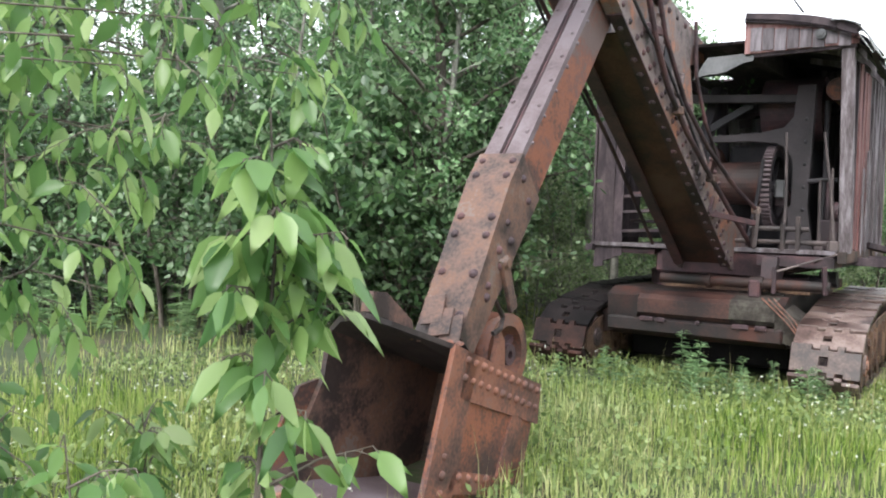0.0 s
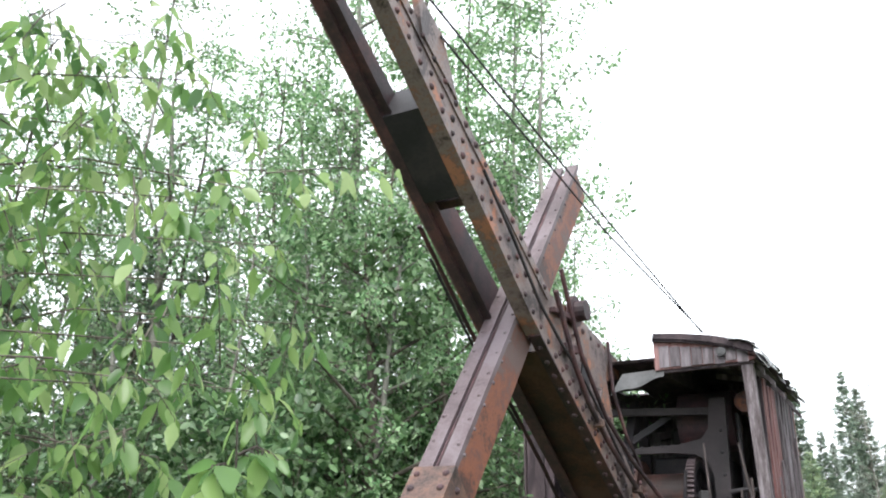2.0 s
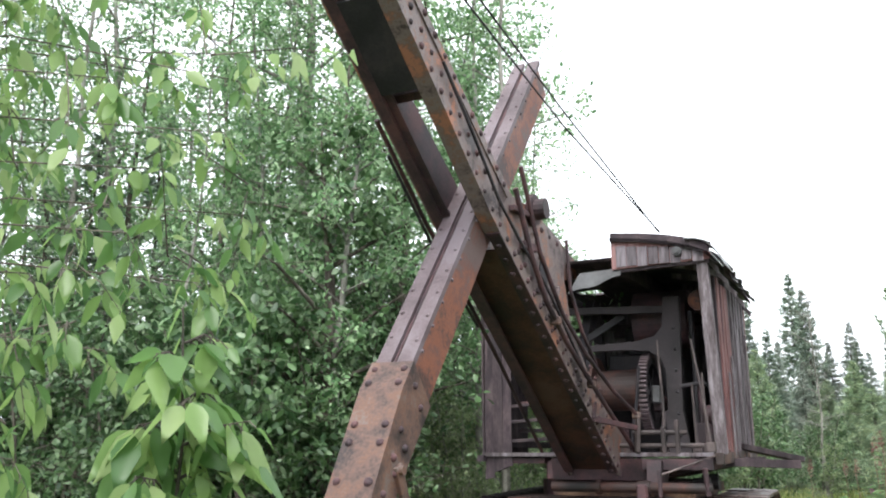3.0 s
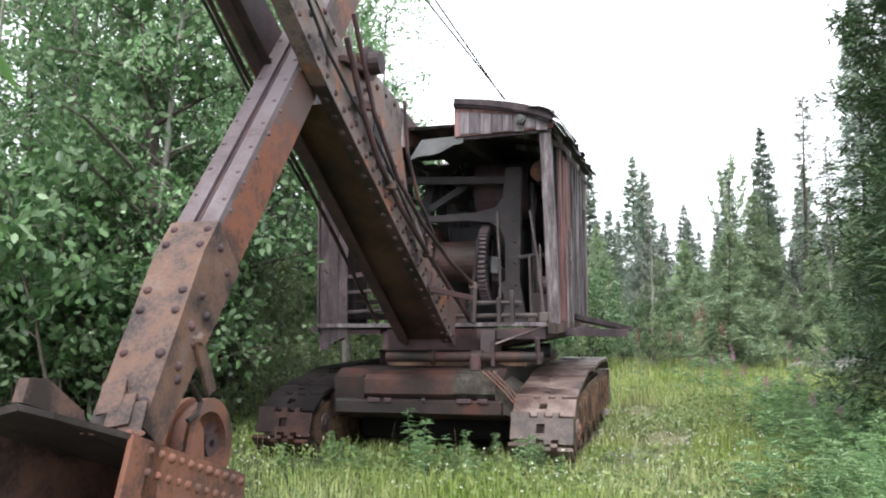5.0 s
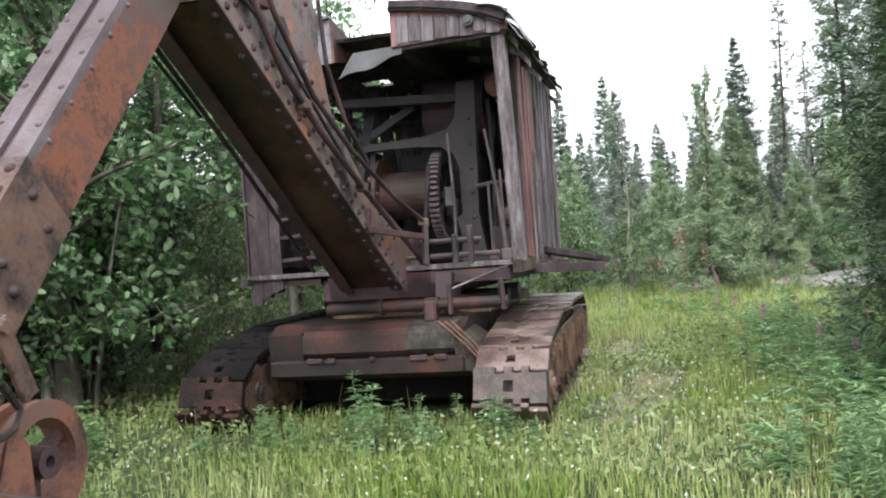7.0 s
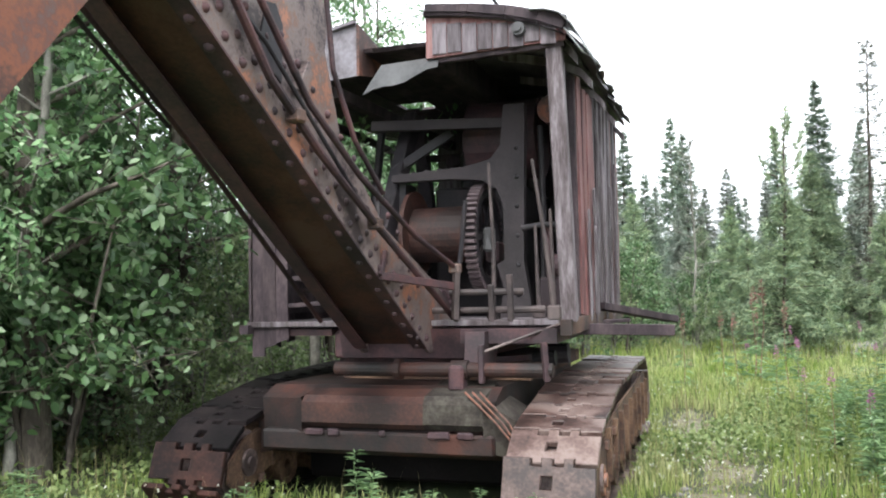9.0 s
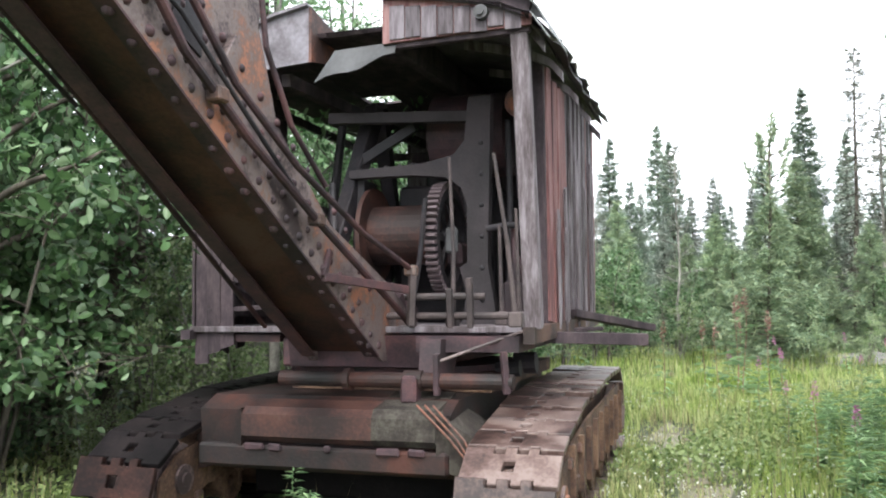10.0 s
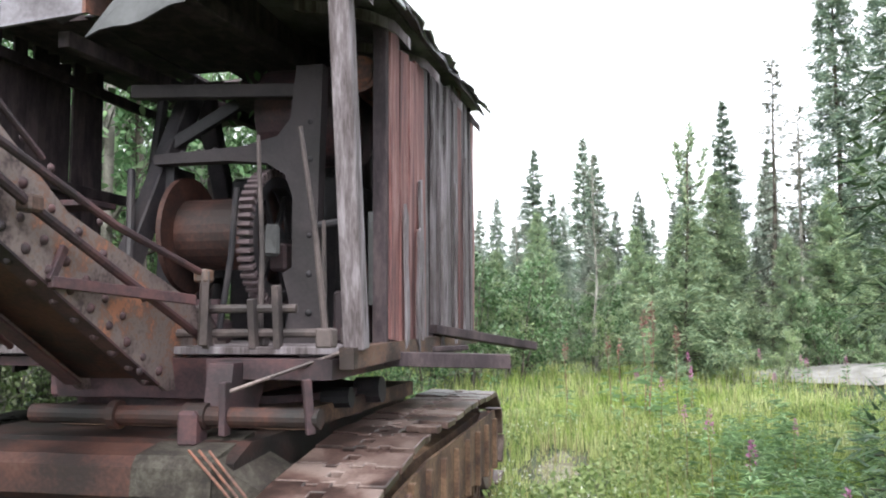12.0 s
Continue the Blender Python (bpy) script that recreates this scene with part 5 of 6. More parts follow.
def conifer(name, height, reach, needle, label, bare=0.08, droop=0.25, radius=0.09, whorl=0.27, dens=1.0, bark=None, category="tree", wide=0.055, taper=0.8, thick=1.0, length=1.0):
    """A straight trunk with whorls of drooping boughs set with sprays of needles."""
    trunk = [(np.array([0.02 * height * math.sin(i), 0.02 * height * math.cos(i * 1.7), 0]) * (i / 8) * 0.25 + np.array([0, 0, height * i / 8]), radius * (1 - 0.93 * i / 8) + 0.004) for i in range(9)]
    limbs = [trunk]
    V, F = [], []
    cnt = 0
    z = height * bare
    while z < height * 0.985:
        f = z / height
        R = reach * ((1 - f) ** taper) * min(1, 0.55 + f * 2.2) * rng.uniform(0.7, 1.12) + 0.03
        nb = 5 if f < 0.85 else 4
        a0 = rng.uniform(0, 6.28)
        for b in range(nb):
            if rng.uniform() > dens + 0.1:
                continue
            az = a0 + b * 6.283 / nb + rng.uniform(-0.35, 0.35)
            L = R * rng.uniform(0.65, 1.1)
            d = np.array([math.cos(az), math.sin(az), 0])
            s = np.array([-d[1], d[0], 0])
            tilt = -droop + 0.9 * f ** 3
            p0 = np.array([0, 0, min(z + rng.uniform(-0.6, 0.6) * whorl, height * 0.99)])
            tilt += rng.uniform(-0.12, 0.12)
            tip = p0 + d * L + np.array([0, 0, tilt * L])
            limbs.append([(p0, 0.012 + 0.008 * L), (p0 + d * L * 0.5 + np.array([0, 0, tilt * L * 0.65]), 0.008), (tip, 0.003)])
            m = max(10, int(27 * dens * thick * L ** 0.7))
            g = np.sqrt(rng.uniform(0.03, 1.0, m))
            c = p0 + np.outer(g, d) * L + np.stack([0 * g, 0 * g, tilt * L * g * (1.3 - 0.3 * g)], 1)
            c = c + rng.normal(size=(m, 3)) * (0.07 * L, 0.07 * L, 0.10 * L)
            for side in (-1, 1):
                w = d * rng.uniform(0.35, 0.9, (m, 1)) + s * side * rng.uniform(0.3, 1.0, (m, 1)) + rng.normal(size=(m, 3)) * 0.12
                w[:, 2] += rng.uniform(-0.6, 0.45, m)
                w = unit(w)
                sp = length * (0.16 + 0.30 * L * (1 - g) * 0.55)[:, None] * rng.uniform(0.7, 1.2, (m, 1))
                wd = unit(np.cross(w, rng.normal(size=(m, 3)) * 0.4 + np.array([0, 0, 1]))) * wide
                v = np.stack([c - wd * 0.55, c + wd * 0.55, c + w * sp * 1.15], 1)
                V.append(v.reshape(-1, 3))
                F.append(cnt + np.arange(m * 3).reshape(-1, 3))
                cnt += m * 3
        z += whorl * rng.uniform(0.6, 1.3) * (0.65 + 0.6 * (1 - f))
    tv, tf = limb_tubes(limbs, 4)
    root = new(name)
    sheet("trunk", tv, tf, bark or BARK, root, smooth=True)
    sheet("crown", np.concatenate(V), np.concatenate(F), needle, root)
    return tagged(root, label, category)


def set_at(ob, x, y, turn=0.0, s=1.0, lean=0.0, sink=0.03):
    z = float(ground_height(np.array(x), np.array(y))) - sink
    return pose(x, y, z, lean, 0, turn) @ Matrix.Diagonal((s, s, s, 1))


def plant_out(kinds, spots, group):
    """Set copies of the kinds at spots of (x, y, scale)."""
    used = set()
    for i, (x, y, s) in enumerate(spots):
        src = kinds[i % len(kinds)]
        m = set_at(src, x, y, rng.uniform(0, 360), s, rng.uniform(-2.5, 2.5))
        if i % len(kinds) in used:
            copy_thing(src, m)
        else:
            used.add(i % len(kinds))
            src.matrix_basis = m
            src["group"] = group


# thicket of aspens and willows on the machine's far side
aspens = [broadleaf("aspen_tree", 9.5 + i * 1.0, 2.1, 3900, 0.096, BARK_PALE if i % 2 else BARK, LEAF_ASPEN, "slender aspen with small fluttering green leaves", 0.14, 0.075, thin=0.5, nb=22) for i in range(4)]
shrubs = [broadleaf("willow_shrub", 3.0 + 0.4 * i, 1.5, 3400, 0.104, BARK, LEAF_SHRUB, "dense green leafy shrub at the thicket edge", 0.06, 0.03, multi=4, category="shrub") for i in range(3)]
spots = []
for r, (ya, step) in enumerate(((13.6, 1.7), (15.6, 1.9), (18.0, 2.2), (21.0, 2.6))):
    x = -15.5
    while x < 3.6 + r * 0.7:
        spots.append((x + rng.uniform(-0.6, 0.6), ya + rng.uniform(-0.8, 0.8) + max(0, -x - 6) * 0.0, rng.uniform(0.85, 1.2)))
        x += step * rng.uniform(0.75, 1.3)
spots += [(-0.2, 12.6, 0.95), (-0.15, 10.9, 1.0), (1.3, 14.2, 1.2), (2.7, 14.9, 1.22), (3.4, 15.6, 1.0), (-2.2, 12.2, 0.9), (4.4, 18.4, 0.8), (2.0, 16.4, 1.2), (0.3, 13.6, 1.15), (-1.2, 13.4, 1.1), (3.2, 16.8, 0.95)]
plant_out(aspens, spots, "thicket aspens")
spots = []
x = -14.0
while x < 0.2:
    spots.append((x, 12.3 + rng.uniform(-0.7, 0.7) - 0.10 * (x + 7), rng.uniform(0.75, 1.15)))
    spots.append((x + 0.5, 13.8 + rng.uniform(-0.7, 0.7), rng.uniform(0.9, 1.3)))
    x += rng.uniform(1.05, 1.5)
spots += [(-0.5, 12.4, 0.95), (0.2, 13.4, 1.2), (-1.9, 11.9, 0.9), (5.4, 17.4, 0.9), (6.6, 18.8, 0.7), (7.6, 18.4, 0.55)]
plant_out(shrubs, spots, "thicket shrubs")
alders = [broadleaf("alder_shrub", 3.4 + 0.5 * i, 1.35, 2600, 0.155, BARK, LEAF_SHRUB, "alder shrub with broad dark-green leaves beside the machine", 0.34, 0.028, multi=3, category="shrub") for i in range(2)]
for a in alders:
    a["group"] = "alder shrubs"
plant_out(alders, [(-1.9, 9.6, 0.7), (-0.9, 10.3, 0.95), (-0.6, 10.8, 1.1), (-1.5, 10.6, 0.9), (0.1, 11.6, 1.25), (-1.3, 11.8, 1.2)], "alder shrubs")
old = [broadleaf("old_aspen", 14.0, 3.3, 6000, 0.10, BARK_PALE, LEAF_ASPEN, "thick pale-barked aspen in the thicket", 0.2, 0.21, thin=0.5, nb=24), broadleaf("dark_alder", 6.0, 1.9, 3600, 0.14, BARK, LEAF_SHRUB, "dark-stemmed alder tree close to the machine", 0.3, 0.16, thin=0.5, nb=20)]
plant_out(old, [(-0.53, 14.42, 1.0), (0.05, 10.95, 1.0), (3.0, 17.2, 0.42), (4.4, 18.6, 0.95), (5.2, 19.6, 0.42), (2.6, 19.6, 0.95), (3.9, 17.0, 0.40), (4.6, 21.0, 1.0), (6.3, 20.8, 0.42), (5.7, 19.9, 1.0), (-4.2, 15.4, 0.85), (5.1, 17.2, 0.85)], "old thicket trees")
young = [conifer("young_spruce", 5.5 + i, 1.15, NEEDLE, "dark young spruce standing among the aspens", 0.05, 0.2, 0.06) for i in range(2)]
plant_out(young, [(-3.4, 13.2, 0.9), (-6.2, 13.4, 1.0), (-8.5, 14.2, 1.1), (-4.8, 15.5, 1.2), (-1.8, 15.0, 1.1), (-11.0, 14.0, 1.1), (0.9, 16.8, 1.1), (-9.5, 18.5, 1.5), (-6.8, 19.5, 1.6), (-4.2, 19.0, 1.5), (-1.5, 20.0, 1.6), (-12.5, 19.5, 1.6), (1.2, 20.5, 1.5), (-3.0, 23.5, 1.8), (-8.0, 24.0, 1.8), (-13.5, 24.5, 1.8), (-5.6, 22.0, 1.7), (-10.8, 22.5, 1.7)], "thicket spruces")

# conifer forest beyond the clearing
rng = np.random.default_rng(23)


def candelabra_pine(height):
    """A pine with a bare leader and a few upswept arms, each ending in a tuft of needles."""
    base = conifer("crowned_pine", height * 0.66, 2.0, NEEDLE_PINE, "bushy pine with a tall candelabra top", 0.02, -0.05, 0.08, 0.20, wide=0.034, taper=0.8, thick=2.1, length=1.15)
    limbs, V, F, cnt = [], [], [], 0
    z0 = height * 0.55
    top = [(np.array([0.03 * math.sin(i), 0.03 * math.cos(i), z0 + (height - z0) * i / 5]), 0.05 * (1 - 0.15 * i)) for i in range(6)]
    limbs.append(top)
    arms = [top]
    for k in range(9):
        a = k * 2.4
        h = z0 + (height - z0) * (0.22 + 0.07 * k)
        L = 0.95 - 0.06 * k
        p = np.array([0, 0, h])
        d = np.array([math.cos(a), math.sin(a), 0])
        arm = [(p, 0.025), (p + d * L * 0.6 + np.array([0, 0, L * 0.22]), 0.018), (p + d * L * 0.85 + np.array([0, 0, L * 0.85]), 0.008)]
        limbs.append(arm)
        arms.append(arm)
    for arm in arms:
        a, b = arm[-2][0], arm[-1][0]
        m = 70
        g = rng.uniform(-0.5, 1.05, m)[:, None]
        c = a + (b - a) * g + rng.normal(size=(m, 3)) * 0.03
        w = unit(unit(b - a) * 0.8 + rng.normal(size=(m, 3)))
        wd = unit(np.cross(w, rng.normal(size=(m, 3)))) * 0.03
        V.append(np.stack([c - wd, c + wd, c + w * 0.20], 1).reshape(-1, 3))
        F.append(cnt + np.arange(m * 3).reshape(-1, 3))
        cnt += m * 3
    tv, tf = limb_tubes(limbs, 5)
    sheet("leader", tv, tf, BARK, base, smooth=True)
    sheet("crown", np.concatenate(V), np.concatenate(F), NEEDLE_PINE, base)["kind"] = "stuff"
    return base


pines = [conifer("lodgepole_pine", 5.4 + i * 0.8, 1.9 + 0.15 * i, NEEDLE_PINE, "bushy green lodgepole pine at the forest edge", 0.03, -0.05, 0.08, 0.19, wide=0.034, taper=0.85, thick=2.1, length=1.15) for i in range(4)]
# Every other spruce carries the needles with haze in their colour.
spruces = [conifer("spruce_tree", 7.6 + i * 0.6, 1.65 + 0.12 * i, NEEDLE if i % 2 else NEEDLE_HAZED, "narrow dark spruce at the forest edge", 0.02, 0.28, 0.09, 0.18, wide=0.042, taper=0.95, thick=1.9, length=0.9) for i in range(4)]
dead = [conifer("dead_spruce", 11.5, 1.15, NEEDLE_DEAD, "tall dying spruce with sparse lichen-hung twigs", 0.10, 0.45, 0.13, 0.30, 0.75, wide=0.05, taper=0.5, thick=0.7),
        conifer("bare_snag", 8.5, 0.7, NEEDLE_DEAD, "bare grey dead snag", 0.2, 0.1, 0.08, 0.30, 0.5, BARK_PALE, wide=0.03, taper=0.5, thick=0.5)]
edge, back = [], []
for az in np.arange(11, 62, 1.5):
    t = radians(az + rng.uniform(-0.8, 0.8))
    d = rng.uniform(25.5, 32)
    edge.append((2.5 + math.sin(t) * d, 3.5 + math.cos(t) * d, rng.uniform(0.56, 0.92)))
for az in np.arange(8, 68, 0.62):
    t = radians(az + rng.uniform(-0.8, 0.8))
    d = rng.uniform(31, 48)
    back.append((2.5 + math.sin(t) * d, 3.5 + math.cos(t) * d, rng.uniform(0.64, 1.08) * d / 39))
back += [(18.2, 32.8, 1.12), (18.9, 33.4, 0.95), (23.7, 29.1, 1.05)]
plant_out(pines, edge, "forest pines")
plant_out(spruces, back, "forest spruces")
plant_out([candelabra_pine(7.4)], [(16.6, 22.3, 0.92)], "crowned pines")
plant_out(dead, [(21.3, 24.3, 0.84), (21.9, 23.8, 0.98), (24.0, 25.6, 0.8)], "dead trees")
birch = [broadleaf("pale_birch", 8.0, 1.15, 1500, 0.06, BARK_PALE, NEEDLE_DEAD, "thin grey dying birch with few leaves", 0.3, 0.07, thin=0.5, nb=24)]
plant_out(birch, [(15.0, 24.0, 0.86), (15.9, 30.6, 0.85)], "dying birches")
big = [conifer("tall_spruce", 15.0, 2.3, NEEDLE, "tall dense green spruce at the clearing's side", 0.02, 0.28, 0.16, 0.19, wide=0.045, thick=1.9, length=0.9)]
plant_out(big, [(24.8, 25.0, 1.0), (27.6, 25.2, 1.1), (27.0, 21.6, 1.05), (30.5, 22.0, 1.1), (25.6, 18.5, 0.9)], "tall spruces")
near = [conifer("near_pine", 7.5, 1.35, NEEDLE_NEAR, "near pine with long drooping dark green boughs", 0.10, 0.10, 0.11, 0.15, wide=0.022, thick=3.2, length=0.8, taper=0.5)]
plant_out(near, [(7.45, 6.3, 1.0), (9.9, 8.3, 1.05), (9.4, 5.4, 0.95), (12.0, 10.6, 1.0)], "near pines")
rng = np.random.default_rng(31)
pale = [broadleaf("pale_willow", 3.4 + 0.5 * i, 1.4, 2600, 0.10, BARK_PALE, LEAF_PALE_LIT, "pale green willow shrub at the clearing's edge", 0.05, 0.025, multi=4, category="shrub") for i in range(2)]
# Behind the cab the pale leaf colour supplies the look of lit leaves.
plant_out(pale, [(1.5, 12.7, 0.6), (2.2, 13.5, 0.7), (0.9, 12.3, 0.5), (3.5, 15.4, 1.15), (2.5, 14.4, 1.1), (4.4, 16.6, 1.1), (3.0, 16.4, 1.35), (11.2, 23.4, 1.05), (12.2, 24.0, 1.1), (13.2, 24.2, 0.95), (10.2, 22.6, 1.1), (14.6, 23.4, 0.7), (17.4, 21.2, 0.6), (18.2, 20.6, 0.55), (9.2, 21.6, 1.0), (3.2, 17.6, 1.5), (4.0, 17.0, 1.5), (4.9, 18.0, 1.5), (5.6, 19.4, 1.5), (3.6, 19.2, 1.6), (2.4, 18.4, 1.5)], "pale willow shrubs")
for x, y, s in ((12.6, 24.0, 0.85), (15.2, 24.6, 0.7), (10.8, 23.0, 0.95), (17.8, 22.4, 0.55), (20.5, 21.5, 0.6), (9.2, 21.5, 0.8)):
    copy_thing(shrubs[1], set_at(shrubs[1], x, y, rng.uniform(0, 360), s))

# wooded hill far off
hx = np.linspace(-160, 200, 60)
top_ = 14 + 7 * np.sin(hx * 0.021 + 1.0) + 3 * np.sin(hx * 0.07)
hv = np.concatenate([np.stack([hx, 190 - 0.25 * hx, 0 * hx - 1], 1), np.stack([hx, 215 - 0.25 * hx, top_ + 0.8 * rng.normal(size=60)], 1), np.stack([hx, 260 - 0.25 * hx, top_ + 3], 1)])
hi = np.arange(59)
hf = np.concatenate([np.stack([hi, hi + 1, hi + 61, hi + 60], 1), np.stack([hi + 60, hi + 61, hi + 121, hi + 120], 1)])
HILL = surface("wooded_hill", [(0.04, 0.07, 0.05), (0.065, 0.10, 0.07), (0.09, 0.13, 0.09)], 0.15, 1.2, (0.9, 1.0), 0.3)
tagged(sheet("backdrop", hv, hf, HILL, smooth=True), "hazy wooded hill on the horizon", "hill", kind="structure")

# pale gravel bank beside the clearing
bm = bmesh.new()
bmesh.ops.create_grid(bm, x_segments=36, y_segments=18, size=1)
for v in bm.verts:
    r = math.hypot(v.co.x, v.co.y)
    h = max(0, 1 - r) ** 0.6 * 0.42 + 0.06 * noise.noise(v.co * 5) - 0.12
    v.co = Vector((v.co.x * 3.6, v.co.y * 2.2, h))
bank = part("gravel_bank", bm, GRAVEL, None, smooth=True)
bank.matrix_world = pose(21.2, 20.4, 0.22, 0, 0, -50)
tagged(bank, "low pale gravel bank at the clearing's side", "gravel bank", kind="structure")

# ---------------------------------------------------------------- grass
def inside_machine(x, y):
    dx, dy = x - 3.043, y - 9.356
    c, s = math.cos(radians(32.95)), math.sin(radians(32.95))
    X, Y = dx * c - dy * s, dx * s + dy * c
    tracks = (np.abs(np.abs(X - 0.07) - 1.44) < 0.30) & (Y > -0.85) & (Y < 3.7)
    under = (np.abs(X) < 1.3) & (Y > -0.15) & (Y < 3.6)
    dip = (X > -0.47) & (X < 0.34) & (Y > -6.3) & (Y < -4.8)
    return tracks, under, dip, X, Y


def blades(name, xy, tall, width, material, label, bend=0.45):
    n = len(xy)
    x, y = xy[:, 0], xy[:, 1]
    base = np.stack([x, y, ground_height(x, y) - 0.015], 1)
    az = rng.uniform(0, 2 * math.pi, n)
    d = np.stack([np.cos(az), np.sin(az), 0 * az], 1)
    s = np.stack([-d[:, 1], d[:, 0], 0 * az], 1)
    h = (tall * rng.uniform(0.45, 1.2, n))[:, None]
    k = (bend * rng.uniform(0.1, 1.2, n))[:, None]
    w = (width * rng.uniform(0.6, 1.3, n))[:, None]
    zz = np.array([[0, 0, 1.0]])
    mid = base + zz * h * 0.55 + d * h * k * 0.25
    tip = base + zz * h * (1 - 0.3 * k) + d * h * k
    v = np.stack([base - s * w / 2, base + s * w / 2, mid + s * w * 0.42, mid - s * w * 0.42, tip], 1)
    i = np.arange(n)[:, None] * 5
    f = np.concatenate([i + [[0, 1, 2]], i + [[0, 2, 3]], i + [[3, 2, 4]]])
    ob = sheet(name, v.reshape(-1, 3), f, material)
    return tagged(ob, label, "grass", kind="stuff")


def scatter(n, x0, x1, y0, y1):
    return np.stack([rng.uniform(x0, x1, n), rng.uniform(y0, y1, n)], 1)


def patchy(xy, a=0.9, b=0.0):
    x, y = xy[:, 0], xy[:, 1]
    return np.sin(x * a + 1.7 * np.sin(y * 0.6 + b)) * np.cos(y * a * 0.8 + 1.3 * np.sin(x * 0.5 - b))


xy = np.concatenate([scatter(98000, -4.5, 10.5, 1.8, 10.5), scatter(60000, -9, 14, 9, 18), scatter(52000, 4, 15, 7.5, 18), scatter(56000, -12, 26, 15, 31), rng.normal(size=(26000, 2)) * (7, 5) + (2, 1)])
edge_x = np.minimum(xy[:, 0] + 6.5 + np.maximum(xy[:, 1] - 9, 0) * 0.4, 12.5 + np.maximum(xy[:, 1] - 9, 0) * 0.75 - xy[:, 0])
xy = xy[rng.uniform(size=len(xy)) < np.clip(edge_x / 4.0 + 0.15, 0.15, 1.0) * np.where((xy[:, 0] < 0.6) & (xy[:, 1] > 8.4), 0.12, np.where((xy[:, 0] < 1.1) & (xy[:, 1] > 7.2), 0.35, 1.0))]
tr_, un_, di_, X_, Y_ = inside_machine(xy[:, 0], xy[:, 1])
worn = (np.abs(X_ - 2.45 - 0.22 * np.sin(Y_ * 0.8)) < 0.42 + 0.1 * np.sin(Y_ * 3.1)) & (Y_ > -1.0) & (Y_ < 6)
bare = (X_ > -2.1) & (X_ < 1.1) & (Y_ > -1.75) & (Y_ < -0.4) & (rng.uniform(size=len(xy)) < 0.75)
keep = ~(tr_ | un_ | di_ | bare) & (rng.uniform(size=len(xy)) > np.where(worn, 0.62, np.clip(0.25 - 0.4 * patchy(xy), 0, 0.7)))
xy = xy[keep]
far_ = np.clip((xy[:, 1] - 9) / 15, 0, 1)
worn = worn[keep]
tall = (0.20 + 0.08 * patchy(xy, 1.3, 2.0) + 0.18 * far_) * np.where(worn, 0.35, 1.0)
blades("grass", xy, tall, 0.0105 + 0.016 * far_, GRASS, "lush green meadow grass")
xy = np.concatenate([scatter(1800, -4, 10, 2.5, 16), scatter(2600, 3.5, 22, 8, 26)])
tr_, un_, di_, X_, Y_ = inside_machine(xy[:, 0], xy[:, 1])
xy = xy[~(tr_ | un_ | di_)]
STRAW = foliage("straw_stalk", [(0.26, 0.24, 0.12), (0.34, 0.30, 0.17)], 0.3, 0.7, 0.2)
blades("dry_grass", xy, np.full(len(xy), 0.5), 0.006 + 0.006 * (xy[:, 1] > 12), STRAW, "thin dry seeding grass stalks", 0.25)
# low clover and broad leaves in the sward, white clover heads
xy = np.concatenate([scatter(42000, -3.5, 9.5, 2.4, 14), scatter(34000, 4.5, 17, 8, 19)])
tr_, un_, di_, X_, Y_ = inside_machine(xy[:, 0], xy[:, 1])
xy = xy[~(tr_ | un_ | di_) & (patchy(xy, 0.8, 1.0) > -0.15)]
at = np.stack([xy[:, 0], xy[:, 1], ground_height(xy[:, 0], xy[:, 1]) + rng.uniform(0.02, 0.16, len(xy))], 1)
lv, lf = leaf_cloud(at, 0.058 + 0.003 * np.clip(xy[:, 1] - 8, 0, 11), None, -0.1, 0.6, 1.2)
tagged(sheet("clover_leaves", lv, lf, CLOVER_LEAF), "low clover leaves through the grass", "ground plants", kind="stuff")
xy = np.concatenate([scatter(3600, -3, 12, 3, 17), scatter(900, 5, 13, 8, 16)])
xy = xy[(patchy(xy, 0.7, 4.0) > -0.1)]
tr_, un_, di_, X_, Y_ = inside_machine(xy[:, 0], xy[:, 1])
xy = xy[~(tr_ | un_ | di_)]
n = len(xy)
c = np.stack([xy[:, 0], xy[:, 1], ground_height(xy[:, 0], xy[:, 1]) + rng.uniform(0.12, 0.30, n)], 1)
at = np.repeat(c, 5, 0) + rng.normal(size=(n * 5, 3)) * 0.004
lv, lf = leaf_cloud(at, 0.014, None, -0.4, 0.8)
tagged(sheet("clover_heads", lv, lf, CLOVER), "small white clover flower heads", "flowers", kind="stuff")


# bare gravelly strip of the worn path beside the track
GRIT = surface("gravelly_earth", [(0.06, 0.065, 0.03), (0.12, 0.11, 0.065), (0.21, 0.19, 0.145), (0.11, 0.12, 0.055)], 3.0, 45, (0.9, 1.0), 0.9, depth=0.03)
rows = 46
cols_ = 9
pv = []
for i in range(rows):
    Y = -1.0 + 7.0 * i / (rows - 1)
    wide_ = (0.34 + 0.10 * math.sin(Y * 3.1) + 0.05 * math.sin(Y * 7.7)) * min(1, 3.2 * math.sin(math.pi * i / (rows - 1)) + 0.05)
    for k in range(cols_):
        X = 2.45 + 0.22 * math.sin(Y * 0.8) + wide_ * (2 * k / (cols_ - 1) - 1)
        p = PLACE @ Vector((X, Y, 0))
        edge_in = 1 - abs(2 * k / (cols_ - 1) - 1)
        pv.append((p.x, p.y, float(ground_height(np.array(p.x), np.array(p.y))) - 0.012 + 0.018 * min(1, 2.5 * edge_in)))
ri = np.arange(rows * cols_).reshape(rows, cols_)
pf = np.stack([ri[:-1, :-1], ri[:-1, 1:], ri[1:, 1:], ri[1:, :-1]], -1).reshape(-1, 4)
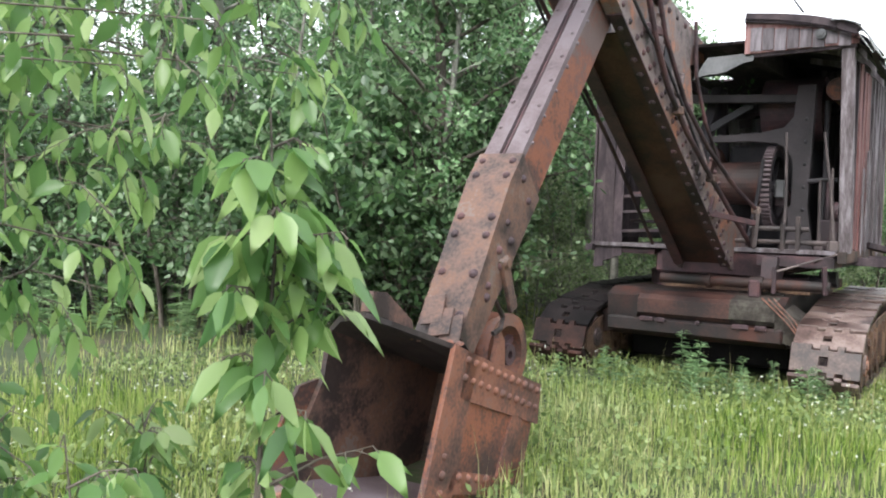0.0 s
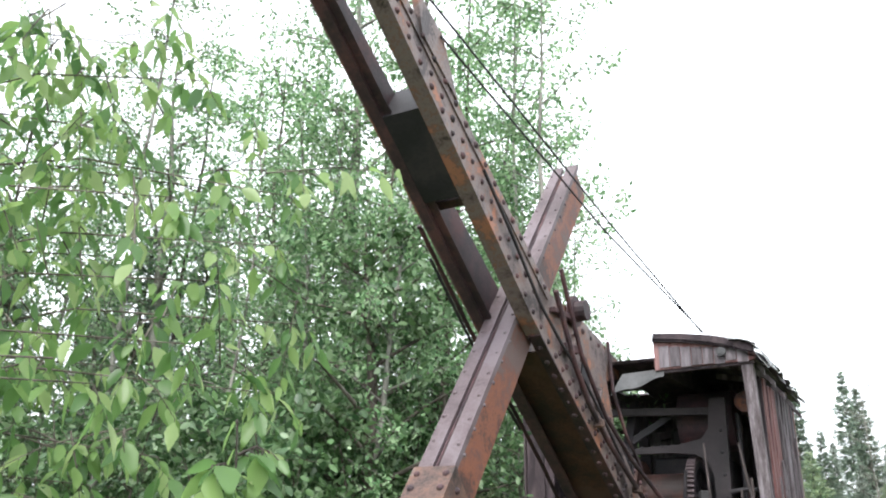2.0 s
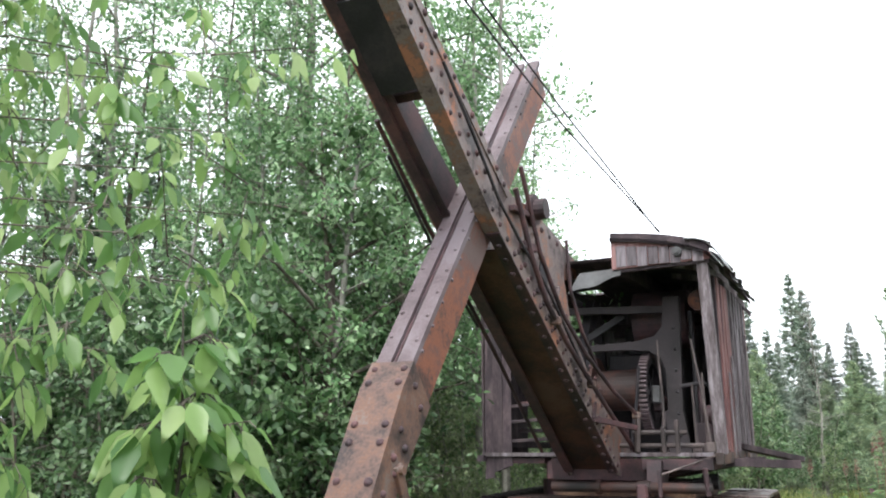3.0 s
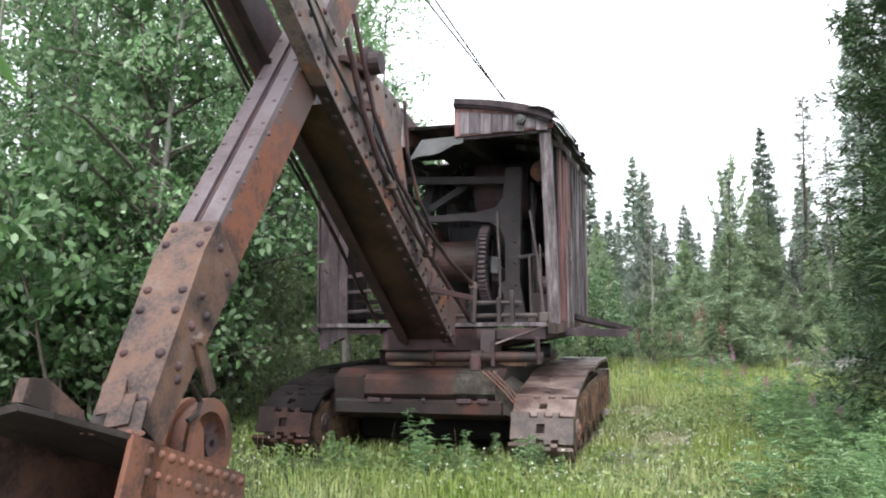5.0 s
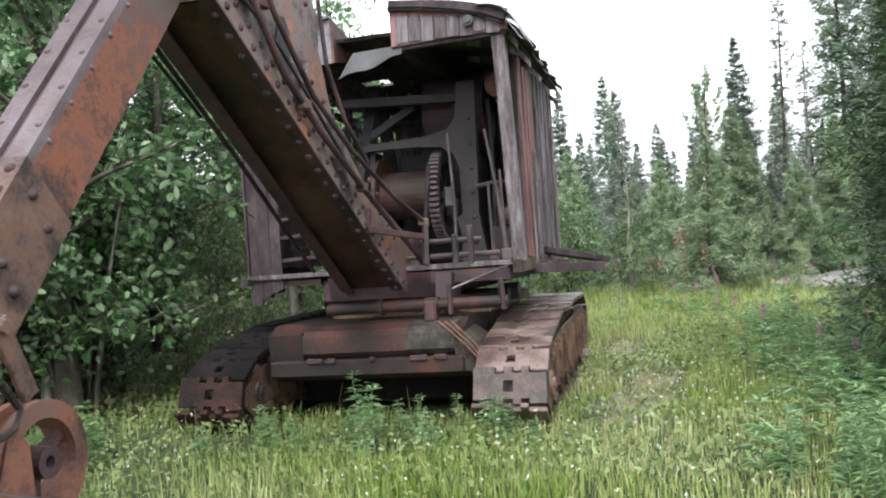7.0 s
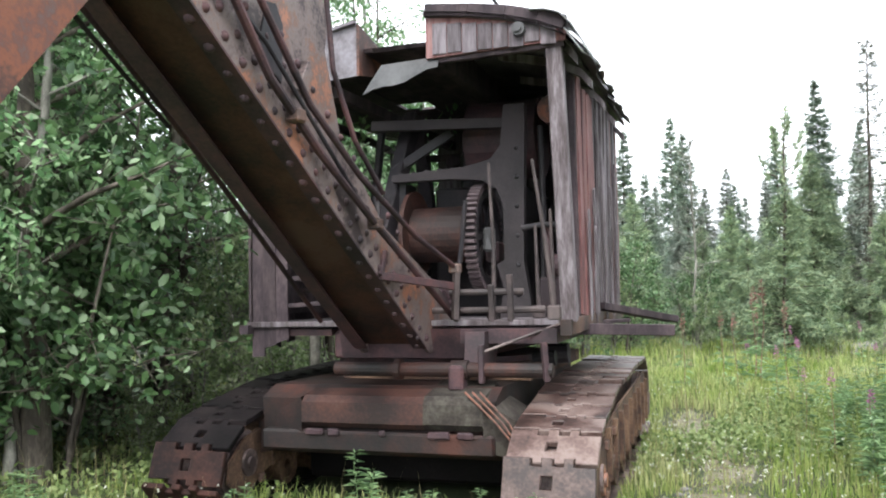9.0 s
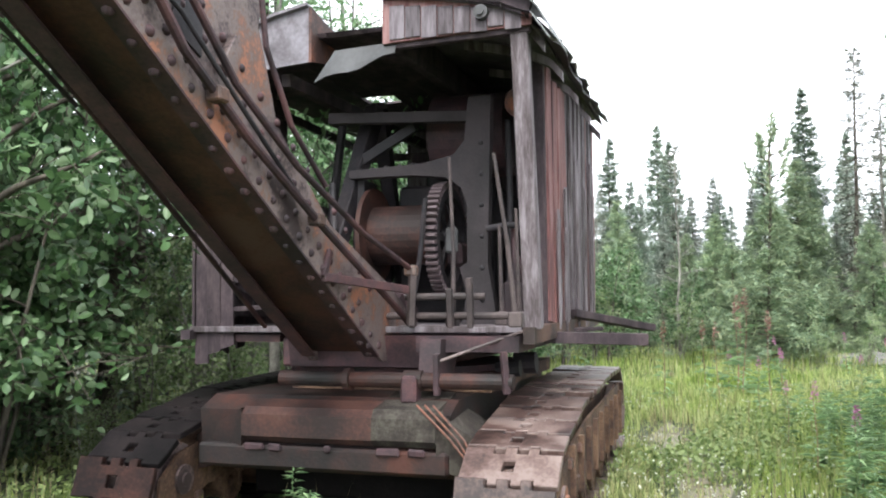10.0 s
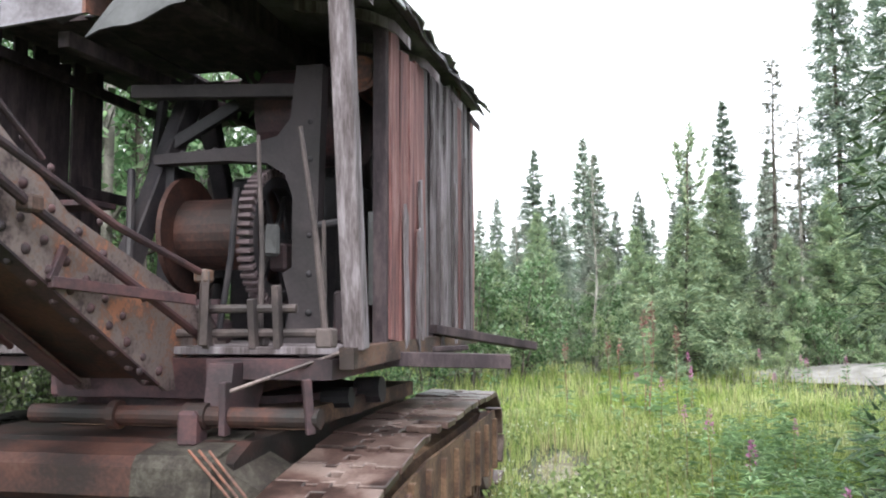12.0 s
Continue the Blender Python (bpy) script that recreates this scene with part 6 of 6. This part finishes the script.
tagged(sheet("path", pv, pf, GRIT, smooth=True), "bare gravelly worn path through the grass", "path", kind="structure")


# loose stones on the worn path beside the track
def stone(x, y, r):
    bm = bmesh.new()
    bmesh.ops.create_icosphere(bm, subdivisions=2, radius=r)
    for v in bm.verts:
        k = 1 + 0.35 * noise.noise(v.co * (1.2 / r) + Vector((x * 7, y * 5, 0)))
        v.co = Vector((v.co.x * k * 1.2, v.co.y * k * 0.9, v.co.z * k * 0.55))
    ob = part("stone", bm, GRAVEL, None, smooth=True)
    ob.matrix_world = pose(x, y, float(ground_height(np.array(x), np.array(y))) + 0.15 * r, 0, 0, x * 97)
    tagged(ob, "pale grey stone on the worn path", "stone", "path stones")


for x, y, r in ((5.04, 8.1, 0.07), (4.98, 7.98, 0.05), (5.2, 8.35, 0.035), (5.35, 8.6, 0.045), (5.0, 8.5, 0.03), (5.5, 8.95, 0.04), (4.9, 7.7, 0.03), (5.7, 9.2, 0.05), (5.45, 8.4, 0.028), (5.6, 9.0, 0.026), (5.3, 8.85, 0.024), (5.85, 9.5, 0.03)):
    stone(x, y, r)


# ---------------------------------------------------------------- fireweed
def stalk_plant(name, h, leaves, flower, label, leaf_len=0.19):
    """An upright stem with narrow leaves in a spiral and a spike at its top."""
    stem = [(np.array([0.02 * math.sin(i * 1.1), 0.02 * math.cos(i), h * i / 5]), 0.006 * (1 - 0.12 * i)) for i in range(6)]
    tv, tf = limb_tubes([stem], 5)
    root = new(name)
    sheet("stem", tv, tf, WEED if flower is None else SEEDHEAD, root)
    f = rng.uniform(0.12, 0.80 if flower else 1.0, leaves)
    az = np.arange(leaves) * 2.4
    d = np.stack([np.cos(az), np.sin(az), np.full(leaves, 0.35)], 1)
    d = unit(d + rng.normal(size=d.shape) * 0.12)
    s = unit(np.cross(d, np.array([[0, 0, 1.0]])))
    L = (leaf_len * (1.15 - 0.6 * f) * rng.uniform(0.75, 1.2, leaves))[:, None]
    b = np.stack([0 * f, 0 * f, f * h], 1)
    down = np.array([[0, 0, -1.0]])
    v = np.stack([b, b + d * L * 0.45 + s * L * 0.09, b + d * L + down * L * 0.28, b + d * L * 0.45 - s * L * 0.09], 1)
    i = np.arange(leaves)[:, None] * 4
    sheet("leaves", v.reshape(-1, 3), np.concatenate([i + [[0, 1, 2]], i + [[0, 2, 3]]]), WEED, root)
    if flower:
        m = 60
        g = rng.uniform(0, 1, m)
        az = rng.uniform(0, 6.28, m)
        r = 0.028 * (1.05 - g)
        at = np.stack([np.cos(az) * r, np.sin(az) * r, h * 0.80 + g * h * 0.22], 1)
        lv, lf = leaf_cloud(at, 0.03, np.stack([np.cos(az), np.sin(az), 0 * az + 0.3], 1) * 1.5, 0, 0.6)
        sheet("flower_spike", lv, lf, flower, root)
    return tagged(root, label, "wildflower")


green_w = [stalk_plant("fireweed", 0.55 + 0.12 * i, 58, None, "leafy green fireweed stalk not yet in bloom", 0.2) for i in range(3)]
pink_w = [stalk_plant("fireweed", 0.95 + 0.15 * i, 44, PETAL, "tall fireweed with a pink flower spike") for i in range(2)]
seed_w = [stalk_plant("fireweed", 1.15, 26, SEEDHEAD, "tall fireweed gone to a brownish pink seed spike")]


def local(X, Y):
    p = PLACE @ Vector((X, Y, 0))
    return p.x, p.y


spots = []
for _ in range(17):
    spots.append((*local(rng.uniform(-0.95, 1.1), rng.uniform(-1.9, -0.8)), rng.uniform(0.55, 0.9)))
for _ in range(8):
    spots.append((*local(rng.uniform(1.2, 1.8), rng.uniform(-1.35, -1.0)), rng.uniform(0.5, 0.8)))
for _ in range(26):
    spots.append((*local(rng.uniform(-3.0, -1.7), rng.uniform(-2.8, -1.1)), rng.uniform(0.45, 0.75)))
for _ in range(40):
    spots.append((rng.uniform(-8, -0.8), rng.uniform(10.0, 12.0), rng.uniform(0.8, 1.5)))
for _ in range(110):
    t = rng.uniform(0, 1)
    spots.append((5.3 + 4.2 * t + rng.uniform(-0.3, 1.3), 5.5 + 6.0 * t + rng.uniform(-0.9, 0.5), rng.uniform(0.8, 1.3)))
for _ in range(64):
    t = rng.uniform(0, 1)
    spots.append((4.7 + 2.9 * t + rng.uniform(-0.1, 0.9), 4.9 + 2.9 * t + rng.uniform(-0.9, 0.1), rng.uniform(0.75, 1.15)))
for _ in range(4):
    spots.append((rng.uniform(-1.2, 0.6), rng.uniform(8.6, 10.6), rng.uniform(0.6, 1.1)))
for _ in range(30):
    spots.append((rng.uniform(4.4, 5.6), rng.uniform(4.2, 5.4), rng.uniform(0.75, 1.0)))
plant_out(green_w, spots, "green fireweed stalks")
spots = [(7.2, 8.6, 0.9), (7.6, 9.6, 0.85), (7.0, 7.6, 0.9), (8.4, 11.0, 0.9), (8.0, 8.0, 1.0), (9.5, 13.0, 1.0), (10.8, 15.6, 1.1), (11.4, 15.0, 1.0), (12.3, 16.2, 1.0), (15.0, 17.6, 1.1), (15.6, 17.0, 1.0), (16.4, 18.0, 1.0), (17.2, 17.6, 1.1), (14.0, 18.6, 1.0), (13.2, 15.2, 0.9), (9.0, 10.2, 0.8), (6.7, 6.9, 0.8)]
plant_out(pink_w, spots, "pink fireweed stalks")
spots = [(10.03, 14.8, 1.22), (10.6, 14.9, 1.35), (10.8, 15.4, 1.3), (11.1, 14.9, 1.1), (10.3, 15.6, 1.0), (12.0, 17.0, 1.0), (9.4, 15.4, 1.0)]
plant_out(seed_w, spots, "seeding fireweed stalks")


# ---------------------------------------------------------------- near sapling and overhanging branches
def big_leaves(at, d, length, material, parent, name="leaf"):
    """Broad pointed leaves, each folded along the midrib and curling down: ten corners."""
    n = len(at)
    side = unit(np.cross(d, np.array([[0, 0, 1.0]]) + rng.normal(size=(n, 3)) * 0.7))
    up = np.cross(side, d)
    L = length[:, None]
    prof = ((0.0, 0.02), (0.2, 0.18), (0.42, 0.24), (0.72, 0.135), (1.0, 0.0))
    rows = []
    for f, w in prof:
        c = at + d * L * f - np.array([[0, 0, 1.0]]) * L * 0.22 * f * f
        rows.append([c + side * L * w + up * L * w * 0.30, c, c - side * L * w + up * L * w * 0.30])
    v = np.stack([p for r in rows for p in r], 1)
    i = np.arange(n)[:, None] * 15
    f = []
    for k in range(4):
        for a, b in ((0, 1), (1, 2)):
            f.append(i + [[k * 3 + a, k * 3 + b, k * 3 + 3 + b]])
            f.append(i + [[k * 3 + a, k * 3 + 3 + b, k * 3 + 3 + a]])
    return sheet(name, v.reshape(-1, 3), np.concatenate(f), material, parent, smooth=True)


def leafy_branch(pts, r, count, length, out, at_list, limbs):
    """Leaves on short stalks along a bending branch."""
    pts = [np.array(p, float) for p in pts]
    limbs.append([(p, r * (1 - 0.8 * i / (len(pts) - 1))) for i, p in enumerate(pts)])
    for j in range(count):
        g = (0.12 + 0.88 * j / max(1, count - 1)) * (len(pts) - 1)
        k = min(len(pts) - 2, int(g))
        p = pts[k] + (pts[k + 1] - pts[k]) * (g - k)
        az = j * 2.4 + rng.uniform(-0.5, 0.5)
        d = np.array([math.cos(az), math.sin(az), rng.uniform(-1.7, -0.35)]) + 0.5 * unit(pts[k + 1] - pts[k])
        d = d / np.linalg.norm(d)
        e = p + d * rng.uniform(0.015, 0.04)
        limbs.append([(p, 0.002), (e, 0.0014)])
        at_list.append((e, d, length * rng.uniform(0.5, 1.25)))


def finish(root, limbs, at_list, bark, leaf):
    tv, tf = limb_tubes(limbs, 6)
    sheet("stem", tv, tf, bark, root, smooth=True)
    big_leaves(np.array([a[0] for a in at_list]), np.array([a[1] for a in at_list]), np.array([a[2] for a in at_list]), leaf, root, "leaves")


def sapling(x, y, top, leaf, crown, label):
    """A young stem with short leafy side shoots up its length; crown lists (height, bearing, length)."""
    sap = new("poplar_sapling")
    limbs, at_list = [], []
    g0 = float(ground_height(np.array(x), np.array(y)))
    stem = [(x, y, g0 - 0.02)] + [(x + 0.015 * math.sin(k * 2.1), y + 0.015 * math.cos(k * 1.3), g0 + (top - g0) * k / 5) for k in range(1, 6)]
    leafy_branch(stem, 0.006 + 0.0045 * top, 24, leaf, None, at_list, limbs)
    for z, az, L in crown:
        p = np.array([x, y + 0.01, z])
        d = np.array([math.cos(az), math.sin(az), 0.55])
        leafy_branch([p, p + d * L * 0.4, p + d * L * 0.78 + np.array([0, 0, -0.04])], 0.005, 11, leaf * 0.97, None, at_list, limbs)
    finish(sap, limbs, at_list, BARK, LEAF_NEAR)
    return tagged(sap, label, "sapling", "poplar saplings")


sapling(-0.39, 1.76, 1.86, 0.132, ((0.62, 0.2, 0.34), (0.75, 3.6, 0.12), (0.88, 0.1, 0.36), (0.92, 2.4, 0.14), (1.05, 5.4, 0.26), (1.15, 4.9, 0.25), (1.2, 3.3, 0.14), (1.28, 0.5, 0.28), (1.33, 1.4, 0.24),
                                   (1.35, 4.4, 0.25), (1.40, 0.0, 0.26), (1.42, 2.0, 0.16), (1.46, 2.8, 0.15), (1.48, 5.9, 0.26), (1.52, 3.6, 0.14), (1.56, 5.0, 0.2), (1.60, 1.0, 0.16), (1.66, 2.2, 0.12), (1.70, 4.2, 0.14), (1.76, 0.3, 0.12)),
        "young poplar sapling with broad glossy light-green leaves")
for x, y, top in ((-0.98, 1.95, 0.95), (-1.38, 2.25, 1.1), (-1.1, 2.9, 0.8), (-1.75, 2.6, 1.0)):
    sapling(x, y, top, 0.12, [(top * rng.uniform(0.3, 0.95), rng.uniform(0, 6.28), rng.uniform(0.2, 0.34)) for _ in range(11)], "low poplar sapling with light-green leaves in the grass")

tree = new("overhanging_poplar")
limbs, at_list = [], []
limbs.append([(np.array(p), r) for p, r in (((-2.6, 2.6, -0.05), 0.06), ((-2.55, 2.6, 1.0), 0.052), ((-2.45, 2.65, 2.0), 0.045), ((-2.5, 2.6, 3.2), 0.035), ((-2.4, 2.6, 4.4), 0.015))])
for z, x1, y1, z1, cnt in ((1.0, -1.25, 2.3, 0.75, 22), (1.2, -1.3, 2.6, 1.25, 24), (1.35, -1.05, 2.5, 1.45, 26), (1.5, -1.15, 2.9, 1.75, 26), (1.7, -0.85, 2.75, 1.85, 28), (1.8, -1.0, 2.3, 2.05, 26), (1.9, -0.55, 2.9, 2.15, 28), (2.0, -0.75, 2.5, 2.25, 26),
                          (2.1, -0.35, 3.1, 2.5, 30), (2.2, -0.7, 2.8, 2.6, 28), (2.4, -0.5, 3.0, 2.85, 26), (2.6, -0.9, 2.6, 2.9, 24), (1.6, -1.35, 2.1, 1.6, 22), (1.4, -1.5, 3.0, 1.1, 22), (0.9, -1.7, 2.7, 0.5, 14), (2.8, -0.8, 3.2, 3.2, 24), (3.0, -1.2, 2.8, 3.3, 22), (3.1, -0.9, 2.9, 3.65, 20), (3.2, -1.5, 2.7, 3.8, 20), (3.4, -1.1, 3.2, 4.0, 18), (2.9, -0.45, 3.0, 3.1, 18), (1.9, -1.2, 3.2, 2.3, 26), (2.3, -1.3, 3.1, 2.8, 26)):
    p = np.array([-2.5, 2.62, z])
    q = np.array([x1, y1, z1])
    m = p + (q - p) * 0.55 + np.array([0, 0, 0.16])
    leafy_branch([p, p + (m - p) * 0.6, m, m + (q - m) * 0.6, q, q + np.array([0.06, 0, -0.10])], 0.006, int(cnt * 1.25), 0.112, None, at_list, limbs)
    for _ in range(6):
        g = rng.uniform(0.3, 1.0)
        b = p + (q - p) * g + np.array([0, 0, 0.12])
        d = rng.normal(size=3) * 0.24
        d[2] -= 0.06
        leafy_branch([b, b + d * 0.6, b + d + np.array([0, 0, -0.05])], 0.004, 8, 0.112, None, at_list, limbs)
finish(tree, limbs, at_list, BARK, LEAF_NEAR)
tagged(tree, "poplar with overhanging leafy light-green branches", "tree")
